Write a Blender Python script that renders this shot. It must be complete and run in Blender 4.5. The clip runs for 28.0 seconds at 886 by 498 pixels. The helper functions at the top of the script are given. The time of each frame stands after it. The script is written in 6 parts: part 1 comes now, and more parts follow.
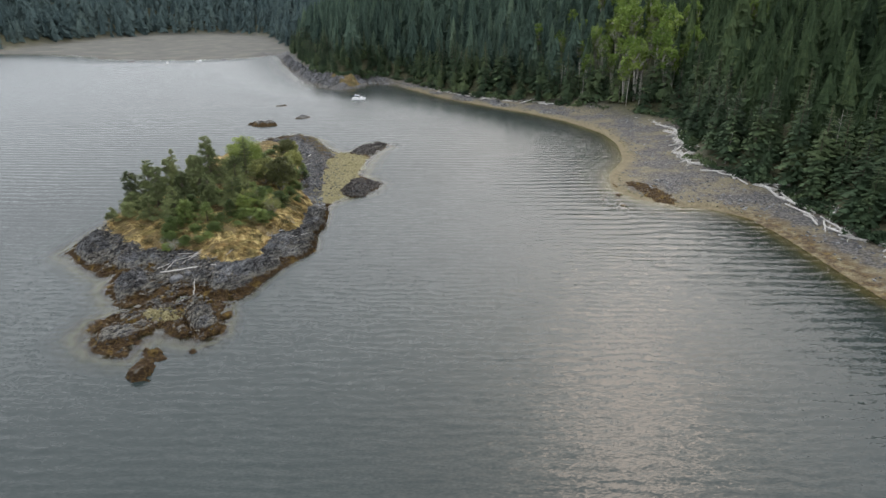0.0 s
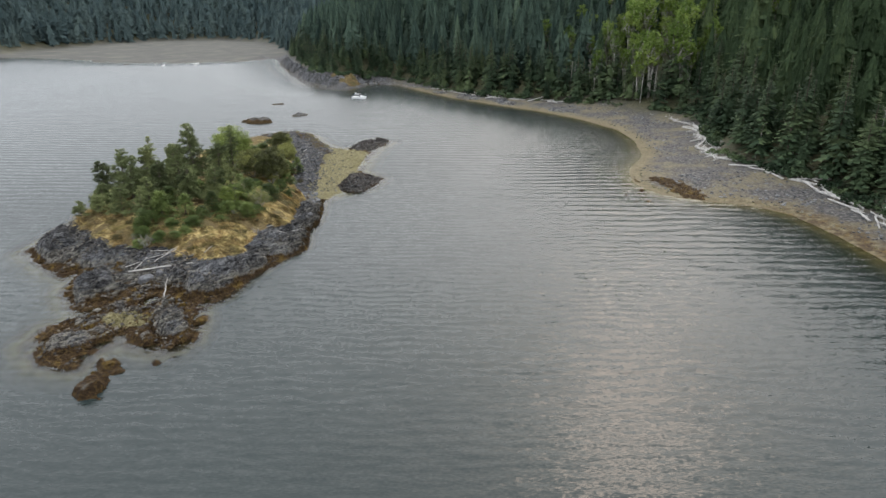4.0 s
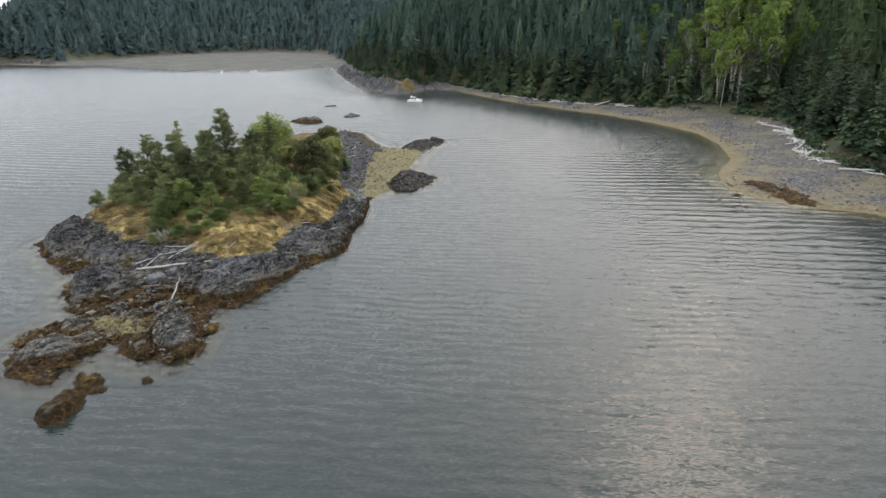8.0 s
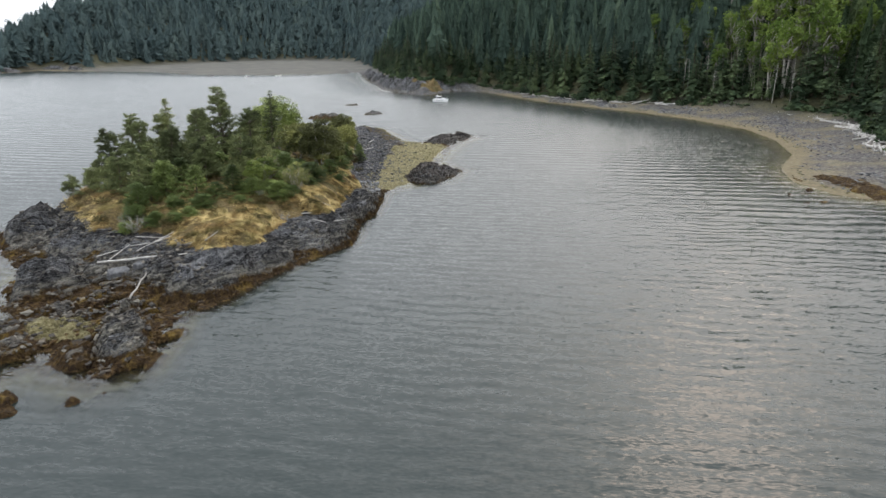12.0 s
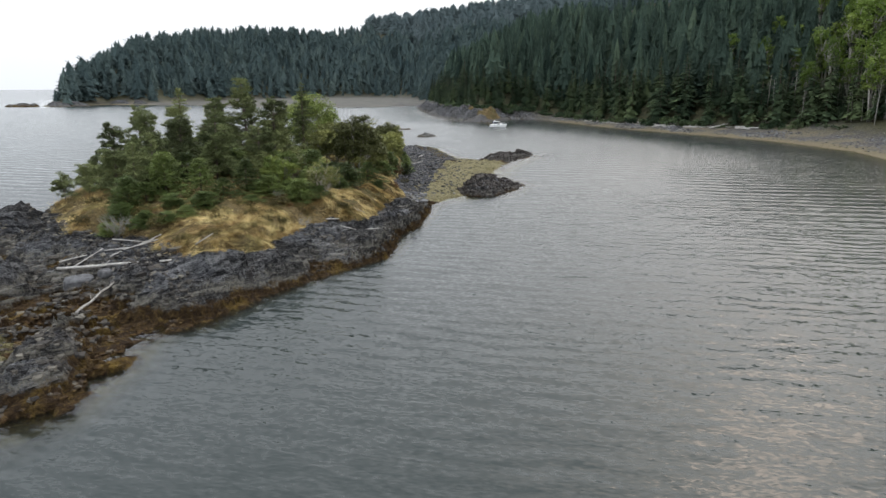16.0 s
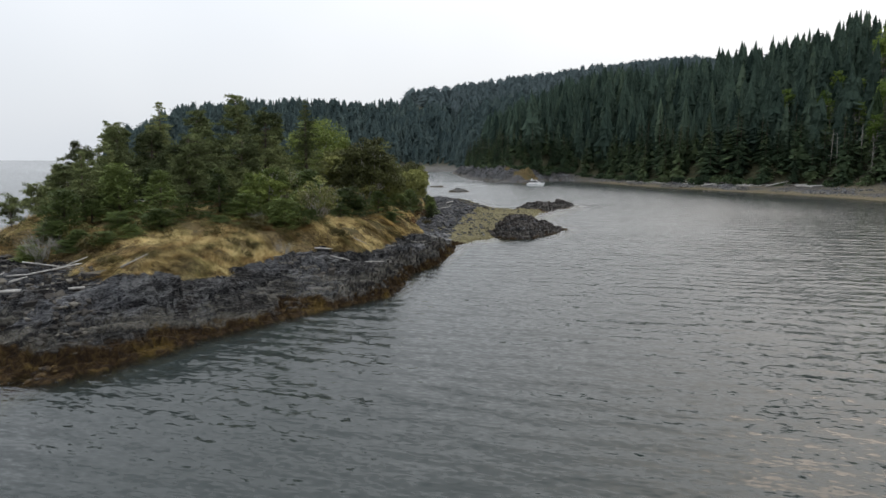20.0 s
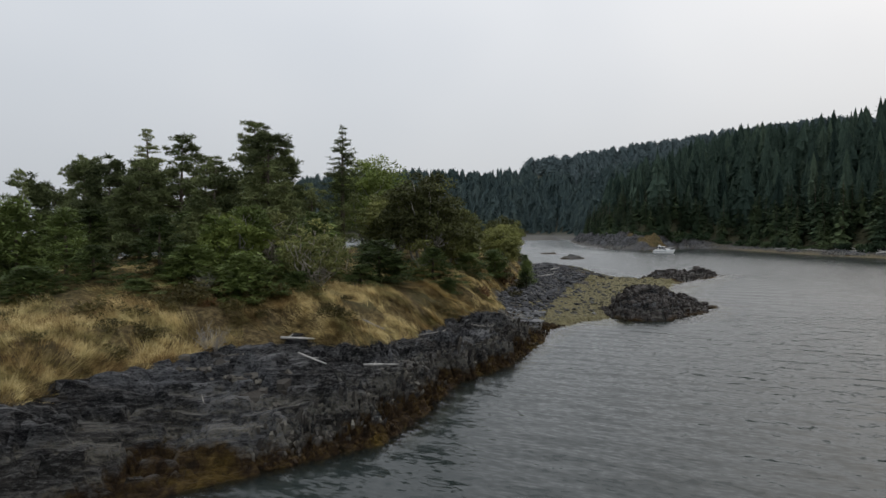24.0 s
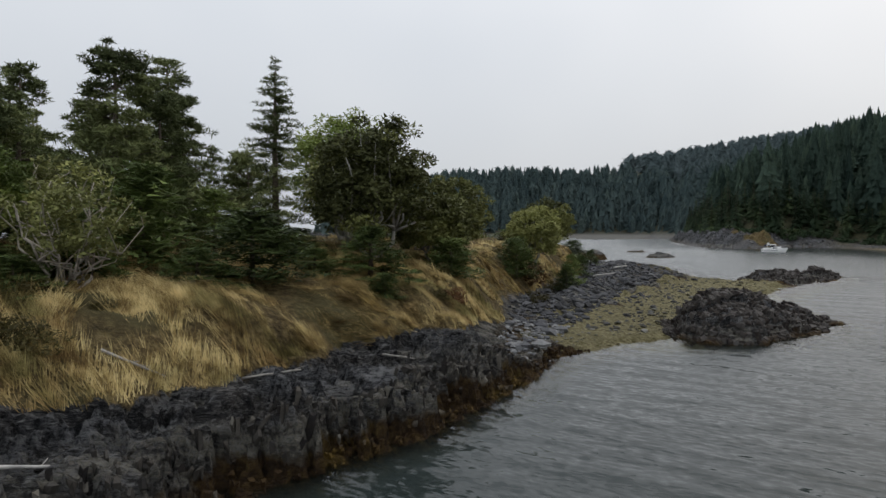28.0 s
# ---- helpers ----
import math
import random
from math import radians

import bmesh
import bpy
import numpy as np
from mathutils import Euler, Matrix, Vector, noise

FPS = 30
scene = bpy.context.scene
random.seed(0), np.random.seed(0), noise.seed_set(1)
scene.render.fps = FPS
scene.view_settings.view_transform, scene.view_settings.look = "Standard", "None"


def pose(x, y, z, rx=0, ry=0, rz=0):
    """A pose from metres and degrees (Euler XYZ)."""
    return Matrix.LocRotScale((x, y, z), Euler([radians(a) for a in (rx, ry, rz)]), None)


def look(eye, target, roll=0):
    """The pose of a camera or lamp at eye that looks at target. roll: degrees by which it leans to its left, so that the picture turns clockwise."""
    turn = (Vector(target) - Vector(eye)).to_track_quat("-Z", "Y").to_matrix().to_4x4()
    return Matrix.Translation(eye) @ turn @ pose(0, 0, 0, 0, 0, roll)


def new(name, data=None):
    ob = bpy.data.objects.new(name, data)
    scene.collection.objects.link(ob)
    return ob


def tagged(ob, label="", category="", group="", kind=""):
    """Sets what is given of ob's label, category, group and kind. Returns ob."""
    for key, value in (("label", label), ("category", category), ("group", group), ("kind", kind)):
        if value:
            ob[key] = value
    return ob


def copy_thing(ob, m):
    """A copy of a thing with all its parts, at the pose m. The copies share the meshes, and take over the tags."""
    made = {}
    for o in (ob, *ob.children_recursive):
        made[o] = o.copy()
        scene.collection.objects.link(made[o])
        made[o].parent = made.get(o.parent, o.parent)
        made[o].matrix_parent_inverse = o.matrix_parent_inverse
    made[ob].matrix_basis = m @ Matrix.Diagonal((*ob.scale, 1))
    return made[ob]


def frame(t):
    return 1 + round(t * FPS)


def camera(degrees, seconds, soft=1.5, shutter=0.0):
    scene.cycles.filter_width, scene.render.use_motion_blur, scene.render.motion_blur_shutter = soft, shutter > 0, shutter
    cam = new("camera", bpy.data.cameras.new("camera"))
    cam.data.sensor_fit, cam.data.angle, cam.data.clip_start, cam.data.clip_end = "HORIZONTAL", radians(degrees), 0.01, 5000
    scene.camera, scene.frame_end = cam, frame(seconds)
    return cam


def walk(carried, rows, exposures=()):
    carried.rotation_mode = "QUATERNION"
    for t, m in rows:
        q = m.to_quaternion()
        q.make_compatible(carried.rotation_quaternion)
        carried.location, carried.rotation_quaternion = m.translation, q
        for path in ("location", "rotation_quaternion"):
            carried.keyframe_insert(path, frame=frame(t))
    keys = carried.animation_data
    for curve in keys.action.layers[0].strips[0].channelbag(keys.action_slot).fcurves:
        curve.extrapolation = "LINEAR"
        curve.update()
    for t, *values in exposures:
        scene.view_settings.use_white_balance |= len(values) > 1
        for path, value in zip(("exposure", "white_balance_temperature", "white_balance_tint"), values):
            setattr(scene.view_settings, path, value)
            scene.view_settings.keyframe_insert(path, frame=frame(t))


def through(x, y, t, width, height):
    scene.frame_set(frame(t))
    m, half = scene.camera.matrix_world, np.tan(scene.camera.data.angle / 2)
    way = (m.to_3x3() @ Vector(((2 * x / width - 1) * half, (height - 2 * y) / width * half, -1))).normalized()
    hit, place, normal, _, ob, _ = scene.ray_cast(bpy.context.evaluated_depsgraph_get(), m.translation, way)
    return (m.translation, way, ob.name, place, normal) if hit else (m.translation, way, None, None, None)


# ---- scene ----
# ---- camera and its flight: seconds, x, y, z, heading, pitch, roll ----
cam = camera(67.0, 28.0)
PATH = [
    (0, -40.36, -107.49, 49.67, -27.17, -20.42, -0.20),
    (0.5, -39.73, -106.04, 48.73, -27.23, -20.50, -0.23),
    (1, -39.11, -104.57, 47.79, -27.28, -20.49, -0.11),
    (1.5, -38.48, -103.04, 46.86, -27.30, -20.36, -0.14),
    (2, -37.85, -101.45, 45.90, -27.33, -20.19, -0.19),
    (2.5, -37.19, -99.77, 44.92, -27.39, -20.04, -0.15),
    (3, -36.50, -98.00, 43.92, -27.43, -19.88, -0.11),
    (3.5, -35.76, -96.13, 42.90, -27.48, -19.71, -0.16),
    (5.5, -32.54, -88.28, 38.84, -24.34, -19.00, -0.10),
    (6, -31.71, -86.24, 37.80, -24.04, -18.83, -0.07),
    (7, -30.02, -82.00, 35.68, -23.32, -18.51, -0.13),
    (7.5, -29.16, -79.87, 34.62, -22.78, -18.36, -0.08),
    (8, -28.30, -77.77, 33.59, -22.30, -18.20, -0.08),
    (8.5, -27.46, -75.73, 32.60, -21.90, -18.04, -0.08),
    (9, -26.63, -73.80, 31.67, -21.62, -17.91, -0.13),
    (10, -25.01, -70.31, 29.89, -21.07, -17.66, -0.08),
    (10.5, -24.25, -68.71, 29.01, -20.78, -17.53, 0.04),
    (11, -23.48, -67.09, 28.11, -20.54, -17.40, 0.07),
    (11.5, -22.72, -65.36, 27.16, -20.29, -17.30, 0.05),
    (12, -21.96, -63.46, 26.15, -19.96, -17.18, 0.07),
    (12.5, -21.24, -61.36, 25.11, -19.50, -17.07, 0.10),
    (14.5, -18.27, -52.02, 20.94, -17.90, -16.02, 0.19),
    (15, -17.58, -49.79, 19.85, -16.96, -15.25, 0.13),
    (15.5, -16.91, -47.71, 18.77, -16.07, -14.50, 0.10),
    (16, -16.25, -45.74, 17.75, -15.24, -13.75, 0.20),
    (16.5, -15.62, -43.87, 16.72, -14.38, -12.99, 0.18),
    (17, -14.98, -42.04, 15.72, -13.44, -12.26, 0.15),
    (17.5, -14.31, -40.23, 14.73, -12.56, -11.52, 0.03),
    (18, -13.65, -38.40, 13.76, -11.98, -10.80, 0.01),
    (18.5, -12.93, -36.54, 12.86, -12.06, -10.12, 0.13),
    (19, -12.21, -34.55, 12.07, -12.03, -9.37, 0.16),
    (19.5, -11.45, -32.34, 11.40, -12.01, -8.58, 0.10),
    (20, -10.63, -29.92, 10.85, -12.04, -7.64, -0.07),
    (20.5, -9.72, -27.33, 10.41, -12.12, -6.78, -0.02),
    (21, -8.72, -24.53, 10.05, -11.10, -6.03, 0.10),
    (21.5, -7.64, -21.50, 9.78, -8.00, -5.12, -0.08),
    (22, -6.55, -18.33, 9.53, -5.69, -4.23, 0.05),
    (22.5, -5.57, -15.06, 9.27, -4.86, -3.35, -0.01),
    (24.5, -1.35, -1.10, 8.28, -0.57, -1.52, 0.10),
    (25, -0.46, 2.04, 8.02, 0.62, -1.52, 0.09),
    (25.5, 0.43, 4.92, 7.83, 1.83, -1.52, 0.18),
    (26, 1.36, 7.56, 7.68, 3.03, -1.51, 0.16),
    (26.5, 2.37, 9.96, 7.51, 4.13, -1.50, 0.08),
    (27, 3.55, 12.05, 7.34, 4.92, -1.55, 0.05),
    (27.5, 4.91, 13.88, 7.12, 5.59, -1.57, -0.07),
    (28, 6.31, 15.57, 6.89, 6.56, -1.63, -0.00),
]
EXPOSURES = [(0, 1.06), (10, 1.06), (13, 1.02), (15, 0.96), (17, 0.74), (20, 0.42), (22, 0.14), (25, -0.08), (28, 0.02)]
walk(cam, [(t, pose(x, y, z, 90 + tilt, roll, yaw)) for t, x, y, z, yaw, tilt, roll in PATH], EXPOSURES)

# ---- overcast daylight ----
SUN_AZ, SUN_EL = radians(46), radians(38)
world = bpy.data.worlds.new("overcast_sky")
scene.world = world
world.use_nodes = True
wn, wl = world.node_tree.nodes, world.node_tree.links
sky = wn.new("ShaderNodeTexSky")
sky.sky_type, sky.sun_disc, sky.sun_elevation, sky.sun_rotation = "NISHITA", False, SUN_EL, SUN_AZ
sky.air_density, sky.dust_density = 1.0, 6.0
dim = wn.new("ShaderNodeMixRGB")
dim.blend_type, dim.inputs["Fac"].default_value = "MULTIPLY", 1.0
dim.inputs["Color2"].default_value = (0.1, 0.1, 0.1, 1)
wl.new(sky.outputs["Color"], dim.inputs["Color1"])
# the cloud layer: grey-white, a little thicker and thinner from place to place
coord = wn.new("ShaderNodeTexCoord")
cloud_noise = wn.new("ShaderNodeTexNoise")
cloud_noise.inputs["Scale"].default_value, cloud_noise.inputs["Detail"].default_value = 1.6, 3.0
wl.new(coord.outputs["Generated"], cloud_noise.inputs["Vector"])
cloud = wn.new("ShaderNodeValToRGB")
cloud.color_ramp.elements[0].position, cloud.color_ramp.elements[1].position = 0.3, 0.7
cloud.color_ramp.elements[0].color = (0.61, 0.65, 0.705, 1)
cloud.color_ramp.elements[1].color = (0.73, 0.755, 0.79, 1)
wl.new(cloud_noise.outputs["Fac"], cloud.inputs["Fac"])
over = wn.new("ShaderNodeMixRGB")
over.inputs["Fac"].default_value = 0.88
wl.new(dim.outputs["Color"], over.inputs["Color1"])
wl.new(cloud.outputs["Color"], over.inputs["Color2"])
# an overcast sky is brighter overhead than at the horizon
up = wn.new("ShaderNodeSeparateXYZ")
wl.new(coord.outputs["Generated"], up.inputs[0])
rise = wn.new("ShaderNodeMapRange")
rise.inputs["To Min"].default_value, rise.inputs["To Max"].default_value = 0.90, 1.60
wl.new(up.outputs["Z"], rise.inputs["Value"])
vault = wn.new("ShaderNodeMixRGB")
vault.blend_type, vault.inputs["Fac"].default_value = "MULTIPLY", 1.0
wl.new(over.outputs["Color"], vault.inputs["Color1"])
wl.new(rise.outputs["Result"], vault.inputs["Color2"])
wl.new(vault.outputs["Color"], wn["Background"].inputs["Color"])
wn["Background"].inputs["Strength"].default_value = 1.0
sun = new("sun", bpy.data.lights.new("sun", "SUN"))
sun.data.energy, sun.data.angle, sun.data.color = 0.065, radians(10), (1.0, 0.76, 0.60)
sun_way = Vector((math.sin(SUN_AZ) * math.cos(SUN_EL), math.cos(SUN_AZ) * math.cos(SUN_EL), math.sin(SUN_EL)))
sun.matrix_world = look(sun_way * 300, (0, 0, 0))

# ---- materials ----
class Nodes:
    """A short way to write a node material."""

    def __init__(self, name):
        self.m = bpy.data.materials.new(name)
        self.m.use_nodes = True
        self.t = self.m.node_tree
        self.t.nodes.clear()
        self.place = self.add("ShaderNodeTexCoord").outputs["Object"]
        self.world_place = self.add("ShaderNodeNewGeometry").outputs["Position"]

    def add(self, kind, **inputs):
        n = self.t.nodes.new(kind)
        for k, v in inputs.items():
            self.put(n, k.replace("_", " "), v)
        return n

    def put(self, n, key, v):
        if isinstance(v, bpy.types.NodeSocket):
            self.t.links.new(v, n.inputs[key])
        elif isinstance(v, tuple) and len(v) == 3 and n.inputs[key].type == "RGBA":
            n.inputs[key].default_value = (*v, 1)
        else:
            n.inputs[key].default_value = v

    def noise(self, scale, detail=4.0, rough=0.55, at=None, stretch=None, warp=0.0):
        at = self.world_place if at is None else at
        if stretch:
            at = self.add("ShaderNodeMapping", Vector=at, Scale=stretch).outputs["Vector"]
        n = self.add("ShaderNodeTexNoise", Vector=at, Scale=scale, Detail=detail, Roughness=rough, Distortion=warp)
        return n.outputs["Fac"]

    def cells(self, scale, at=None, feature="F1", out="Distance", stretch=None):
        at = self.world_place if at is None else at
        if stretch:
            at = self.add("ShaderNodeMapping", Vector=at, Scale=stretch).outputs["Vector"]
        n = self.add("ShaderNodeTexVoronoi", Vector=at, Scale=scale)
        n.feature = feature
        return n.outputs[out]

    def ramp(self, fac, *stops):
        n = self.add("ShaderNodeValToRGB", Fac=fac)
        e = n.color_ramp.elements
        while len(e) < len(stops):
            e.new(0.5)
        for el, (p, c) in zip(e, stops):
            el.position, el.color = p, (*(c if isinstance(c, tuple) else (c, c, c)), 1)
        return n.outputs["Color"]

    def mix(self, fac, a, b, blend="MIX"):
        n = self.add("ShaderNodeMixRGB", Fac=fac, Color1=a, Color2=b)
        n.blend_type = blend
        return n.outputs["Color"]

    def math(self, op, a, b=0.0, clamp=False):
        n = self.add("ShaderNodeMath")
        n.operation, n.use_clamp = op, clamp
        for i, v in enumerate((a, b)):
            if isinstance(v, bpy.types.NodeSocket):
                self.t.links.new(v, n.inputs[i])
            else:
                n.inputs[i].default_value = v
        return n.outputs[0]

    def attr(self, name):
        n = self.add("ShaderNodeAttribute")
        n.attribute_name = name
        return n.outputs["Fac"]

    def random(self):
        return self.add("ShaderNodeObjectInfo").outputs["Random"]

    def island(self):
        return self.add("ShaderNodeNewGeometry").outputs["Random Per Island"]

    def height(self):
        n = self.add("ShaderNodeSeparateXYZ", Vector=self.world_place)
        return n.outputs["Z"]

    def bump(self, fac, strength=0.5, distance=0.05, normal=None):
        n = self.add("ShaderNodeBump", Height=fac, Strength=strength, Distance=distance)
        if normal is not None:
            self.put(n, "Normal", normal)
        return n.outputs["Normal"]

    def done(self, color, rough=0.8, normal=None, metal=0.0, spec=0.5, **more):
        b = self.add("ShaderNodeBsdfPrincipled")
        self.put(b, "Base Color", color)
        self.put(b, "Roughness", rough)
        self.put(b, "Metallic", metal)
        self.put(b, "Specular IOR Level", spec)
        for k, v in more.items():
            self.put(b, k.replace("_", " "), v)
        if normal is not None:
            self.put(b, "Normal", normal)
        out = self.add("ShaderNodeOutputMaterial")
        self.t.links.new(b.outputs[0], out.inputs["Surface"])
        return self.m


def plain(name, color, rough=0.6, metal=0.0, vary=0.12, scale=6.0):
    k = Nodes(name)
    n = k.noise(scale, 5)
    c = k.ramp(n, (0.3, tuple(v * (1 - vary) for v in color)), (0.7, tuple(min(1, v * (1 + vary)) for v in color)))
    return k.done(c, rough, k.bump(k.noise(scale * 9, 3), 0.15, 0.01), metal)


def rock_colour(k):
    """Dark blue-grey shore rock in thin beds, paler on weathered faces, rusty here and there, with open joints."""
    beds = k.add("ShaderNodeMapping", Vector=k.world_place, Rotation=(radians(24), radians(8), radians(-37))).outputs["Vector"]
    big, fine = k.noise(0.30, 5, 0.6), k.noise(1.5, 7, 0.68, at=beds, stretch=(0.28, 1.0, 2.2), warp=0.3)
    c = k.ramp(fine, (0.33, (0.017, 0.017, 0.019)), (0.48, (0.052, 0.051, 0.052)), (0.60, (0.104, 0.102, 0.101)), (0.74, (0.205, 0.20, 0.192)))
    c = k.mix(k.ramp(big, (0.52, 0.0), (0.68, 0.5)), c, k.ramp(fine, (0.35, (0.030, 0.022, 0.017)), (0.65, (0.115, 0.090, 0.068))))
    # smooth pale slabs, ground down by the ice
    c = k.mix(k.ramp(k.noise(0.17, 3, 0.5, warp=0.4), (0.50, 0.0), (0.57, 0.75)), c, k.ramp(fine, (0.3, (0.100, 0.103, 0.113)), (0.7, (0.215, 0.219, 0.232))))
    warped = k.mix(0.35, beds, k.add("ShaderNodeTexNoise", Vector=beds, Scale=1.4, Detail=4.0).outputs["Color"], "ADD")
    tone = k.cells(1.3, at=warped, stretch=(0.40, 1.3, 1.8), out="Color")
    c = k.mix(k.ramp(tone, (0.10, 0.6), (0.40, 0.0)), c, (0.012, 0.012, 0.015))
    c = k.mix(k.ramp(tone, (0.62, 0.0), (0.95, 0.35)), c, (0.15, 0.15, 0.155))
    joint = k.cells(1.6, at=warped, stretch=(0.40, 1.3, 1.8), feature="DISTANCE_TO_EDGE")
    crack = k.math("MULTIPLY", k.ramp(joint, (0.0, 1.0), (0.035, 0.0)), k.ramp(k.noise(0.9, 4), (0.46, 0.0), (0.58, 0.8)))
    lean = k.add("ShaderNodeMapping", Vector=k.world_place, Rotation=(radians(14), radians(-18), 0.0)).outputs["Vector"]
    rib = k.noise(2.0, 5, 0.7, at=lean, stretch=(3.2, 3.2, 0.55), warp=0.3)
    upright = k.attr("ribbed")
    rib = k.math("ADD", k.math("MULTIPLY", rib, upright), k.math("MULTIPLY", k.math("SUBTRACT", 1.0, upright), 0.51))
    c = k.mix(k.ramp(rib, (0.39, 0.9), (0.48, 0.0)), c, (0.005, 0.005, 0.006))
    c = k.mix(k.ramp(rib, (0.54, 0.0), (0.65, 0.5)), c, (0.17, 0.165, 0.150))
    strata = k.noise(1.0, 6, 0.68, at=beds, stretch=(0.14, 1.9, 1.4), warp=0.35)
    c = k.mix(k.ramp(strata, (0.39, 0.85), (0.47, 0.0)), c, (0.008, 0.008, 0.009))
    c = k.mix(k.ramp(strata, (0.52, 0.0), (0.61, 0.75)), c, (0.24, 0.238, 0.237))
    # fine grain of the rock; its near-black specks also paint in crevice shade
    grit = k.noise(6.0, 6, 0.78, at=beds, stretch=(0.5, 1.0, 1.6), warp=0.4)
    c = k.mix(k.ramp(grit, (0.39, 0.95), (0.49, 0.0)), c, (0.005, 0.005, 0.006))
    c = k.mix(k.ramp(grit, (0.53, 0.0), (0.66, 0.7)), c, (0.26, 0.256, 0.246))
    c = k.mix(crack, c, (0.005, 0.005, 0.006))
    return c, k.math("ADD", fine, k.math("ADD", k.math("MULTIPLY", grit, 0.5), k.math("ADD", k.math("MULTIPLY", strata, 0.8), k.math("MULTIPLY", rib, 0.4)))), crack, strata


def weed_colour(k):
    n = k.noise(2.1, 6, 0.7, warp=0.8)
    gold = k.ramp(k.noise(0.45, 4, 0.6), (0.53, 0.0), (0.66, 0.7))
    c = k.ramp(n, (0.30, (0.012, 0.008, 0.005)), (0.47, (0.042, 0.025, 0.012)), (0.60, (0.090, 0.057, 0.022)), (0.78, (0.19, 0.14, 0.048)))
    return k.mix(gold, c, k.ramp(n, (0.3, (0.04, 0.026, 0.008)), (0.5, (0.14, 0.090, 0.020)), (0.75, (0.25, 0.175, 0.045))))


def shore_rock(name, weed_top=1.15, gravel=False):
    """Rock whose foot carries rockweed up to the tide line, with a pale barnacle belt above it."""
    k = Nodes(name)
    rock, fine, crack, strata = rock_colour(k)
    lift = k.math("ADD", k.height(), k.math("MULTIPLY", k.math("SUBTRACT", k.noise(0.30, 5, 0.65), 0.5), 3.4))
    lift = k.math("SUBTRACT", lift, k.math("MULTIPLY", k.attr("weedy"), 0.55))
    barn = k.mix(k.math("MULTIPLY", k.ramp(k.noise(9.0, 4, 0.7), (0.36, 0.2), (0.58, 1.0)), k.ramp(strata, (0.46, 0.1), (0.56, 0.8))), rock, (0.235, 0.215, 0.17))
    t1 = k.math("MULTIPLY", k.math("SUBTRACT", weed_top + 1.1, lift), 2.2, True)
    t0 = k.math("MULTIPLY", k.math("SUBTRACT", weed_top, lift), 2.6, True)
    c = k.mix(t1, rock, barn)
    c = k.mix(t0, c, weed_colour(k))
    g = k.attr("grass")
    dry = k.ramp(k.noise(3.2, 7, 0.75), (0.34, (0.042, 0.030, 0.015)), (0.5, (0.145, 0.105, 0.047)), (0.64, (0.30, 0.225, 0.105)))
    dry = k.mix(k.ramp(k.noise(0.23, 3), (0.52, 0.0), (0.66, 0.75)), dry, (0.11, 0.10, 0.045))
    c = k.mix(k.ramp(k.math("ADD", g, k.math("MULTIPLY", k.math("SUBTRACT", k.noise(2.5, 6, 0.7), 0.5), 0.9)), (0.42, 0.0), (0.58, 1.0)), c, dry)
    s = k.attr("sand")
    shell = k.cells(5.0, out="Color")
    sand = k.mix(0.5, k.ramp(k.noise(1.4, 6, 0.7), (0.3, (0.115, 0.100, 0.042)), (0.55, (0.22, 0.19, 0.088)), (0.75, (0.34, 0.30, 0.16))), k.ramp(shell, (0.3, (0.11, 0.095, 0.045)), (0.8, (0.38, 0.34, 0.20))))
    c = k.mix(k.ramp(k.math("ADD", s, k.math("MULTIPLY", k.math("SUBTRACT", k.noise(1.8, 4), 0.5), 0.45)), (0.42, 0.0), (0.58, 1.0)), c, sand)
    bed = k.ramp(k.math("MULTIPLY", k.height(), -1.0), (0.18, 0.0), (0.55, 0.85))
    c = k.mix(bed, c, k.ramp(k.noise(0.5, 4, 0.6), (0.35, (0.20, 0.175, 0.085)), (0.65, (0.36, 0.32, 0.17))))
    n = k.bump(k.math("SUBTRACT", fine, k.math("MULTIPLY", crack, 0.9)), 1.0, 0.40)
    n = k.bump(k.noise(14, 6, 0.8), 0.7, 0.04, n)
    return k.done(c, k.ramp(fine, (0.3, 0.6), (0.9, 0.85)), n, spec=0.14)


def thin(k, c, rough, through, normal=None):
    """A leaf or a blade that lets some light through."""
    m = k.done(c, rough, normal, spec=0.12)
    b = k.t.nodes["Principled BSDF"]
    out = k.t.nodes["Material Output"]
    tr = k.add("ShaderNodeBsdfTranslucent", Color=c)
    mx = k.add("ShaderNodeMixShader", Fac=through)
    k.t.links.new(b.outputs[0], mx.inputs[1])
    k.t.links.new(tr.outputs[0], mx.inputs[2])
    k.t.links.new(mx.outputs[0], out.inputs["Surface"])
    return m


def leafy(name, dark, mid, light, rough=0.55, through=0.12, speck=0.16, joined=False):
    """Foliage: colour varies from tree to tree and from clump to clump."""
    k = Nodes(name)
    near = k.math("ADD", k.math("MULTIPLY", k.cells(0.15, out="Color"), 0.45), k.math("MULTIPLY", k.noise(0.5, 3), 0.30))
    own = k.math("ADD", k.math("MULTIPLY", k.random(), 0.3), k.math("ADD", k.math("MULTIPLY", k.island(), speck), near))
    if joined:
        own = k.math("ADD", k.math("MULTIPLY", k.attr("tone"), 0.6), k.math("ADD", k.math("MULTIPLY", k.island(), speck), k.math("MULTIPLY", k.math("SUBTRACT", k.noise(0.8, 6, 0.75), 0.22), 0.75)))
    c = k.ramp(own, (0.25, dark), (0.58, mid), (0.95, light))
    return thin(k, c, rough, through, k.bump(k.noise(1.3, 5, 0.75), 1.0, 1.2) if joined else None)


